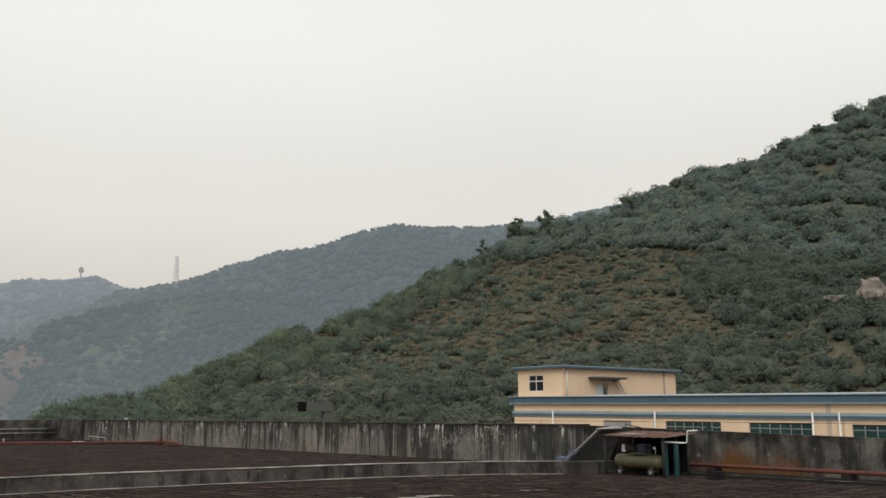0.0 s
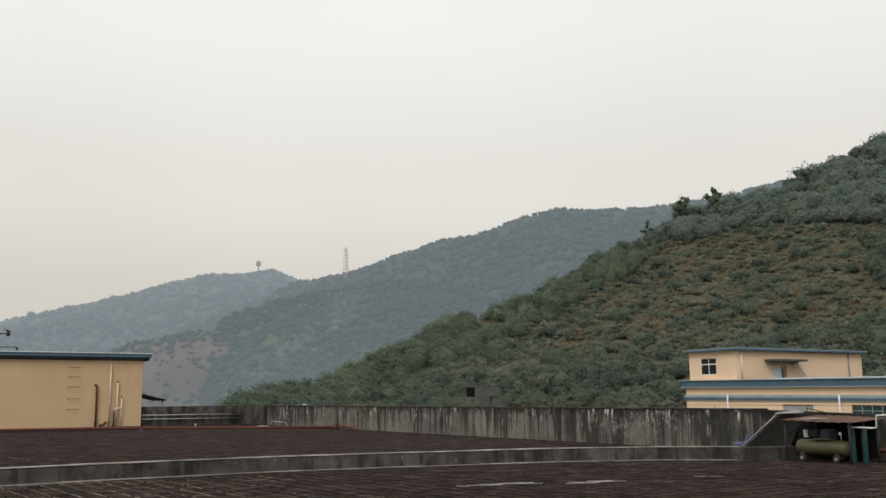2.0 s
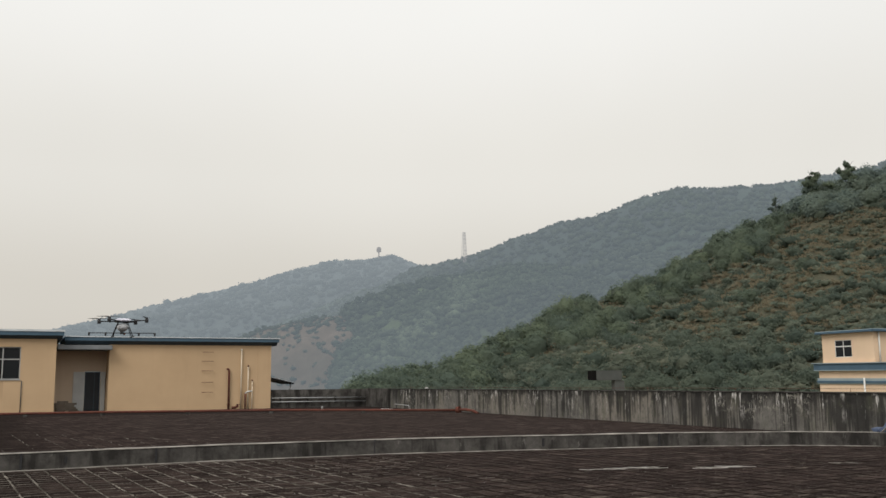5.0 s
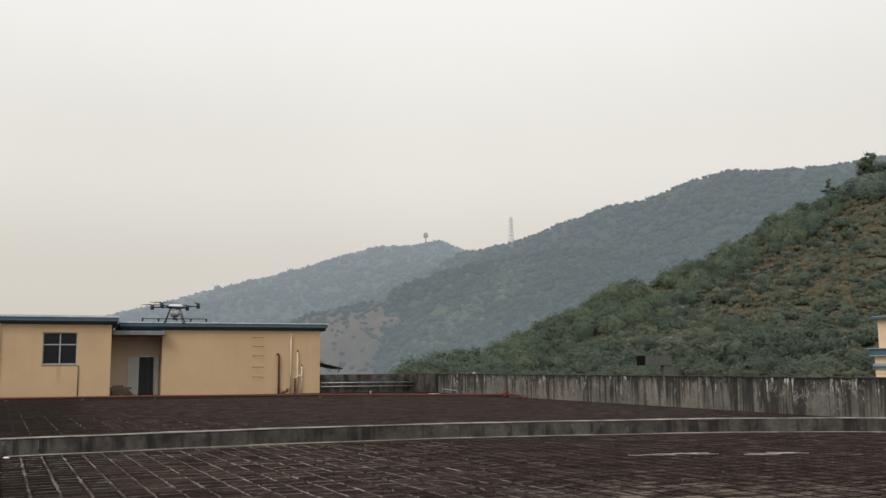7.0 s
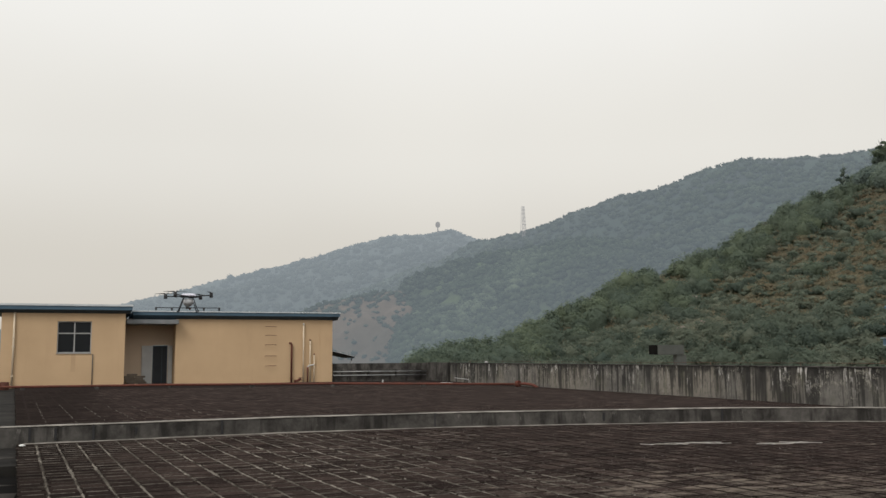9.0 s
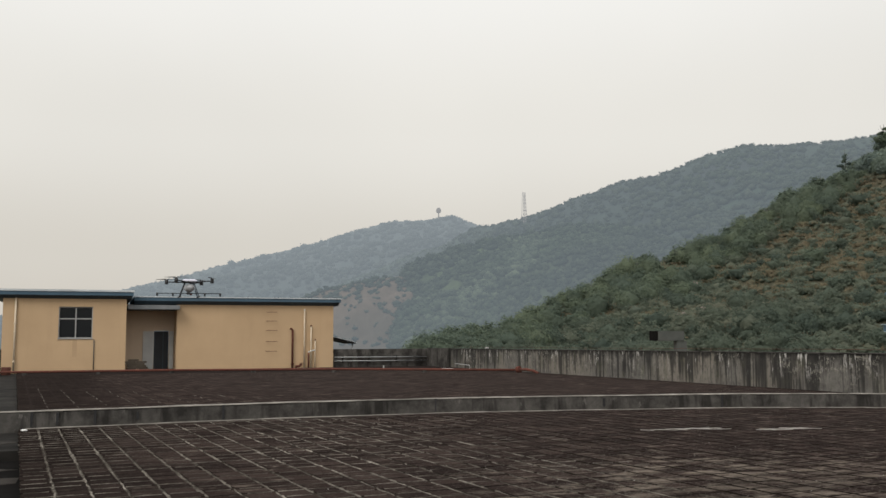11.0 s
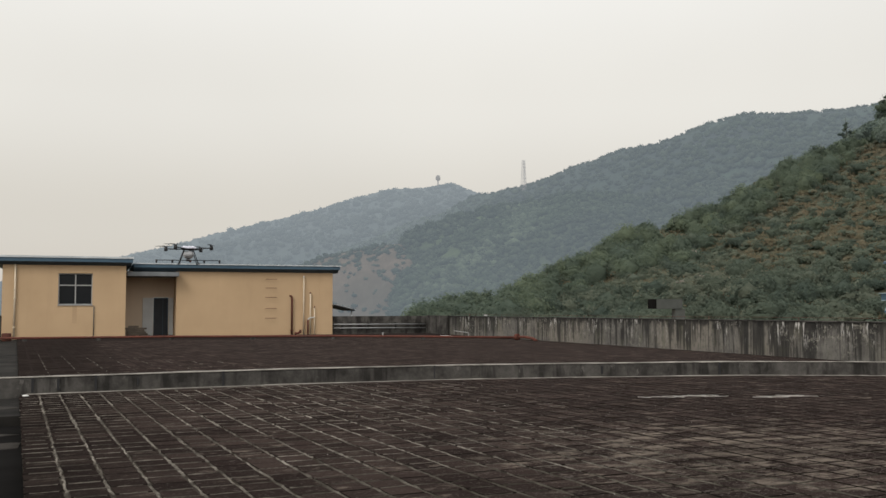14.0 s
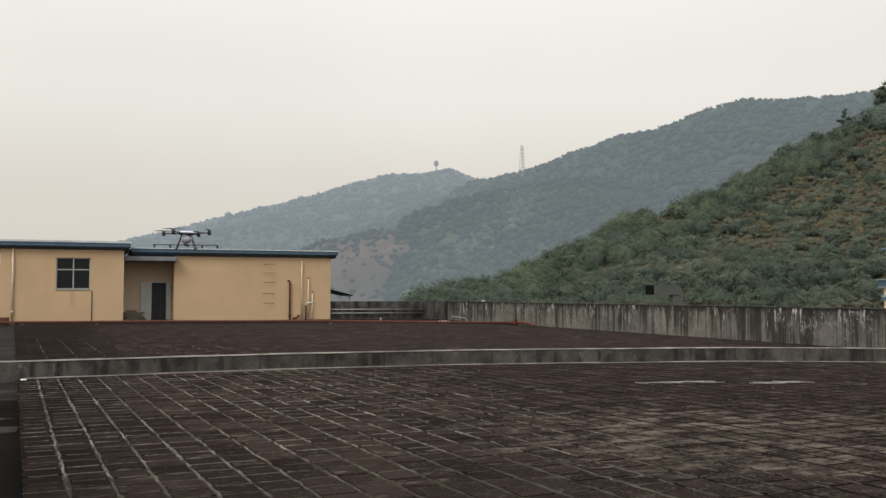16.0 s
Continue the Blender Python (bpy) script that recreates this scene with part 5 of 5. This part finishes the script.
for y, h in ((14.25, 0.10), (12.25, 0.13)):
    wire = thing("wire_loop", (19.1, y, 0.95), "bent rusty wire sticking up from the parapet", "wire", "wires on the parapet")
    part("wire", tube([(19.1, y + 0.3, 0.84), (19.1, y + 0.28, 0.98 + h), (19.1, y + 0.05, 0.97 + h * 0.6), (19.1, y - 0.35, 0.94 + h * 0.2), (19.1, y - 0.4, 0.84)], 0.012, 6), "slab", wire)

# ---- the spraying drone, hovering before the roof room ----
DX, DY = polar(5.19, 29.0)
DZ = 2.91
drone = thing("spray_drone", (DX, DY, DZ), "hovering farm drone with a white tank and four rotors", "drone")


def dp(x, y, z):
    return DX + x, DY + y, DZ + z


bm = box(-0.24, 0.24, -0.20, 0.20, -0.045, 0.045)
for v in bm.verts:
    if v.co.z > 0:
        v.co.x *= 0.82
        v.co.y *= 0.8
bmesh.ops.bevel(bm, geom=bm.edges[:], offset=0.03, segments=3, affect="EDGES")
bmesh.ops.translate(bm, verts=bm.verts[:], vec=dp(0, 0, 0.455))
part("shell", bm, "shell", drone, "white top shell")
part("base_plate", box(*[v for a, b in zip(dp(-0.21, -0.18, 0.37), dp(0.21, 0.18, 0.41)) for v in (a, b)], 0.008), "carbon", drone)
part("tank", lathe([(0.04, 0.05), (0.10, 0.08), (0.155, 0.14), (0.175, 0.20), (0.165, 0.26), (0.13, 0.31), (0.07, 0.33)], dp(0, 0, 0), 20), "tank_white", drone, "translucent white spray tank")
part("tank_cap", lathe([(0.05, 0.34), (0.05, 0.37)], dp(0.06, -0.05, 0), 12), "black", drone)
part("pump", box(*[v for a, b in zip(dp(-0.07, -0.07, -0.03), dp(0.04, 0.05, 0.04)) for v in (a, b)], 0.01), "black", drone)
part("drain", lathe([(0.045, 0.0), (0.02, -0.06)], dp(0.06, 0, 0), 10), "rust", drone, "reddish drain fitting")
for x, y in ((0.66, -0.45), (-0.45, -0.66), (-0.66, 0.45), (0.45, 0.66)):
    d = Vector((x, y, 0)).normalized()
    arm = part("arm", tube([dp(d.x * 0.18, d.y * 0.18, 0.40), dp(x * 0.97, y * 0.97, 0.425)], 0.019, 10), "carbon", drone)
    part("clamp", tube([dp(d.x * 0.40, d.y * 0.40, 0.408), dp(d.x * 0.45, d.y * 0.45, 0.409)], 0.030, 10), "black", arm)
    motor = part("motor", lathe([(0.045, 0.345), (0.055, 0.355), (0.055, 0.45), (0.048, 0.46), (0.05, 0.475), (0.05, 0.50), (0.02, 0.515)], dp(x, y, 0), 16), "black", drone)
    part("motor_mount", box(*[v for a, b in zip(dp(x - 0.05, y - 0.05, 0.38), dp(x + 0.05, y + 0.05, 0.44)) for v in (a, b)], 0.01), "black", motor)
    blade_turn = Matrix.Rotation(radians(18 + 70 * x), 4, "Z")
    bm = bmesh.new()
    for side in (1, -1):
        ring = []
        for u, w, tw in ((0.02, 0.018, 0.014), (0.10, 0.030, 0.011), (0.22, 0.026, 0.006), (0.36, 0.014, 0.002)):
            ring.append([bm.verts.new(Vector(dp(x, y, 0.522)) + (blade_turn @ Vector((side * u, side * e * w, e * tw + h)))) for e, h in ((-1, 0), (1, 0), (1, 0.005), (-1, 0.005))])
        for a, b in zip(ring, ring[1:]):
            for k in range(4):
                bm.faces.new((a[k], a[(k + 1) % 4], b[(k + 1) % 4], b[k]))
        bm.faces.new(ring[0])
        bm.faces.new(ring[-1][::-1])
    bmesh.ops.recalc_face_normals(bm, faces=bm.faces[:])
    part("propeller", bm, "carbon", motor, "dark two-blade propeller")
for sx in (-1, 1):
    for sy in (-1, 1):
        part("leg", tube([dp(sx * 0.13, sy * 0.15, 0.38), dp(sx * 0.29, sy * 0.22, -0.12)], 0.014, 8), "carbon", drone)
    skid = part("skid", tube([dp(sx * 0.29, -0.33, -0.12), dp(sx * 0.29, 0.33, -0.12)], 0.014, 8), "carbon", drone)
    for sy in (-1, 1):
        part("foam_foot", tube([dp(sx * 0.29, sy * 0.26, -0.12), dp(sx * 0.29, sy * 0.36, -0.12)], 0.026, 10), "black", skid)
boom = part("boom", tube([dp(-0.99, -0.02, 0.0), dp(0.99, -0.02, 0.012)], 0.013, 8), "carbon", drone, "long slim spray boom")
for x in (-0.97, -0.49, 0.49, 0.97):
    noz = part("nozzle", lathe([(0.012, -0.10), (0.022, -0.095), (0.022, -0.05), (0.030, -0.045), (0.030, -0.015), (0.018, 0.02)], dp(x, -0.02, 0), 10), "black", drone)
    part("nozzle_clamp", tube([dp(x - 0.03, -0.02, 0.0), dp(x + 0.03, -0.02, 0.0)], 0.024, 8), "black", noz)

for ob in drone.children_recursive:
    for v in ob.data.vertices:
        v.co = Vector((DX + 0.95 * (v.co.x - DX), DY + 0.95 * (v.co.y - DY), DZ + 0.86 * (v.co.z - DZ)))

# ---- marks and litter on the roof ----
def splash(points, width, seed, z=0.012, material="edge_lime", label="ragged pale lime mark dried on the roof tiles", group="lime marks on the tiles", rag=15):
    """A ragged mark dried on the roof."""
    bm = bmesh.new()
    (xa, ya), (xb, yb) = points
    k = 26
    rows_ = []
    for i in range(k + 1):
        t = i / k
        x, y = xa + (xb - xa) * t, ya + (yb - ya) * t
        w = width * max(0.02, 1.5 * noise.noise(Vector((t * rag, seed * 5, 0.5))) + (0.02 if rag > 9 else 0.8)) * math.sin(math.pi * (0.04 + 0.92 * t)) ** 0.4
        s = 0.10 * noise.noise(Vector((t * 5, seed, 2.5)))
        rows_.append([bm.verts.new((x, y + s + e * w, h)) for e, h in ((-0.5, z - 0.009), (-0.44, z), (0.44, z), (0.5, z - 0.009))])
    for a, b in zip(rows_, rows_[1:]):
        for q in range(3):
            bm.faces.new((a[q], b[q], b[q + 1], a[q + 1]))
    return tagged(place(bm, "silt_bank" if material == "silt" else "lime_mark", material), label, "stain", group)


for k, (xa, xb) in enumerate(((8.1, 8.75), (8.5, 9.5), (9.0, 9.45), (9.75, 10.3), (9.9, 10.8), (10.3, 10.7))):
    y = 16.12 - 0.415 * xa + 0.16 * (k % 3)
    splash(((xa, y), (xb, y - 0.415 * (xb - xa))), 0.10, 1.0 + k, 0.019, "lime", rag=23)
splash(((12.4, 11.8), (12.8, 11.5)), 0.25, 3.0)
for ya, yb, z in ((12.1, 12.3, -0.192), (13.4, 13.3, -0.192), (15.3, 15.5, -0.052)):
    splash(((-4.0, ya), (edge_x(yb) - 0.02, yb)), 0.8, ya, z, "silt", "dried brown silt lying in the roof gutter", "silt in the gutter", 4)
bits = random.Random(21)
verts, faces = [], []
for _ in range(360):
    x, y, s = bits.triangular(-0.2, 14, 6.5), bits.uniform(5.8, 16.5), bits.choice((0.004, 0.005, 0.005, 0.006, 0.007, 0.008, 0.012))
    if x < edge_x(y) + 0.2 or y > kerb_y(x) - 0.3:
        continue
    k, a = len(verts), bits.uniform(0, 3.1)
    for dx, dy, dz in ((-1, -0.6, 0), (1, -0.5, 0), (0.7, 0.8, 0), (-0.8, 0.6, 0), (0.1, 0.0, 0.8)):
        verts.append((x + s * (dx * math.cos(a) - dy * math.sin(a)), y + s * (dx * math.sin(a) + dy * math.cos(a)), 0.004 + s * dz))
    faces += [(k, k + 1, k + 4), (k + 1, k + 2, k + 4), (k + 2, k + 3, k + 4), (k + 3, k, k + 4)]
tagged(mesh_of("roof_grit", verts, faces, "lime"), "pale grit and flakes scattered on the tiles", "grit", "", "stuff")

# ---- raised ragged mortar along the joints ----
def ridges():
    r = random.Random(31)
    verts, faces = [], []

    def strip(line, widths, heights):
        k0 = len(verts)
        for (x, y, tx, ty), w, h in zip(line, widths, heights):
            for o, z in ((-1, 0.001), (-0.45, h), (0.4, h * 0.8), (1, 0.001)):
                verts.append((x - ty * o * w, y + tx * o * w, z))
        for n in range(len(line) - 1):
            for o in range(3):
                k = k0 + 4 * n + o
                faces.append((k, k + 4, k + 5, k + 1))

    tx, ty = -math.sin(TURN), math.cos(TURN)
    for i in range(1, 19):
        u = EDGE + i * PITCH
        v, line, widths, heights = 5.0, [], [], []
        while v < 18:
            x, y = laid(u + r.uniform(-0.012, 0.012), v)
            if y > kerb_y(x) - 0.3:
                break
            thick = 0.5 + 0.5 * noise.noise(Vector((u * 3.1, v * 1.4, 0.7)))
            if r.random() < 0.03 + 0.007 * i and line:
                if len(line) > 2:
                    strip(line, [0.004] + widths[1:-1] + [0.004], heights)
                line, widths, heights = [], [], []
            line.append((x, y, tx, ty))
            widths.append(r.uniform(0.005, 0.013) + 0.020 * thick ** 3 * 1.6 * (1 if i < 15 else 0.5))
            heights.append(r.uniform(0.008, 0.014))
            v += r.uniform(0.05, 0.11)
        if len(line) > 2:
            strip(line, widths, heights)
    for i in range(1, 11):                  # the same mortar goes on beyond the kerb
        u, v = EDGE + i * PITCH * 2, 18.2
        while v < 33 - i:
            n = r.randrange(4, 12)
            line = [(*laid(u + r.uniform(-0.015, 0.015), v + 0.12 * k), tx, ty) for k in range(n)]
            if line[0][1] > kerb_y(line[0][0]) + 0.5:
                strip(line, [0.003] + [r.uniform(0.004, 0.015) for _ in line[1:-1]] + [0.003], [r.uniform(0.005, 0.009) for _ in line])
            v += 0.12 * n + r.uniform(0.1, 0.9)
    # thin pale strips across: joint mortar, and the tiles' lit edges painted pale
    for j in range(int(5 / PITCH), int(18 / PITCH)):
        for i in range(0, 24):
            if r.random() > 0.98 - 0.026 * i:
                continue
            line, widths, heights = [], [], []
            a, b = r.uniform(0, 0.2), r.uniform(0.8, 1.0)
            for n in range(6):
                x, y = laid(EDGE + (i + a + (b - a) * n / 5) * PITCH, j * PITCH + r.uniform(-0.006, 0.006))
                line.append((x, y, math.cos(TURN), math.sin(TURN)))
                widths.append(0.001 if n in (0, 5) else r.uniform(0.002, 0.0045))
                heights.append(r.uniform(0.010, 0.0145))
            if line[0][1] < kerb_y(line[0][0]) - 0.35:
                strip(line, widths, heights)
    return tagged(mesh_of("mortar_ridges", verts, faces, "ridge"), "ragged pale mortar between the roof tiles, with pale strips for their lit edges", "mortar", "", "stuff")


ridges()

# ---- the roof tiles ----
def tile_mesh(seed):
    """A worn square tile with chamfered, uneven edges."""
    r = random.Random(seed)
    hu, hv, c = (PITCH - JOINT) / 2, (PITCH - GAP) / 2, 0.004
    low = [(-hu, -hv), (hu, -hv), (hu, hv), (-hu, hv)]
    low = [(x + r.uniform(-0.011, 0.011), y + r.uniform(-0.004, 0.004)) for x, y in low]
    verts = [(x, y, -0.014) for x, y in low] + [(x, y, -0.0006) for x, y in low]
    verts += [(x - math.copysign(c, x), y - math.copysign(c, y), r.uniform(0.0, 0.0008)) for x, y in low]
    faces = [(8, 9, 10, 11)] + [(k + o, (k + 1) % 4 + o, (k + 1) % 4 + o + 4, k + o + 4) for o in (0, 4) for k in range(4)]
    return verts, faces


kinds = [tile_mesh(k) for k in range(10)]


def tile_places(v0, v1, first):
    out = []
    for j in range(int(v0 / PITCH), int(v1 / PITCH) + 1):
        for i in range(first, 68):
            out.append((i, j, *laid(EDGE + (i + 0.5) * PITCH, (j + 0.5) * PITCH)))
    return out


singles, joined = [], []
for i, j, x, y in tile_places(-13.0, 18.0, 0):
    if x > 17.7 or y > kerb_y(x) - 0.26:
        continue
    (singles if 6.1 < y < 11.4 and x < 5.4 and len(singles) < 300 else joined).append((i, j, x, y))
beyond = [(i, j, x, y) for i, j, x, y in tile_places(14.0, 48.0, 0) if y > kerb_y(x) + 0.42 and x < 18.8 and y < 46.2]


def tile_pose(x, y, r, lift=0.0065):
    return pose(x, y, lift + r.uniform(0.0, 0.5) * lift, r.uniform(-45, 20) * lift, r.uniform(-25, 25) * lift, math.degrees(TURN) + r.uniform(-0.7, 0.7))


def dark_sides(me):
    """Near-black tile sides: moss and dirt, with the joints' shade painted in."""
    me.materials.append(M["joint_dirt_shade"])
    me.polygons.foreach_set("material_index", [1 if 1 <= k % 9 <= 4 else 0 for k in range(len(me.polygons))])


def lay(name, places, label, lift=0.0065):
    r = random.Random(3)
    verts, faces = [], []
    for i, j, x, y in places:
        v, f = kinds[r.randrange(10)]
        m = tile_pose(x, y, r, lift)
        k = len(verts)
        verts += [m @ Vector(p) for p in v]
        faces += [tuple(a + k for a in q) for q in f]
    ob = mesh_of(name, verts, faces, "tile")
    dark_sides(ob.data)
    return tagged(ob, label, "tiles", "", "stuff")


lay("roof_tiles", joined, "weathered dark brown square roof tiles")
lay("far_roof_tiles", beyond, "weathered dark brown square roof tiles beyond the kerb", 0.0018)
meshes = []
for v, f in kinds:
    me = bpy.data.meshes.new("tile")
    me.from_pydata(v, [], f)
    me.materials.append(M["tile"])
    dark_sides(me)
    meshes.append(me)
r = random.Random(4)
bed = bpy.data.objects["roof_slab"]
for i, j, x, y in singles:
    ob = new("tile", meshes[r.randrange(10)])
    ob.parent = bed
    ob.matrix_basis = tile_pose(x, y, r)
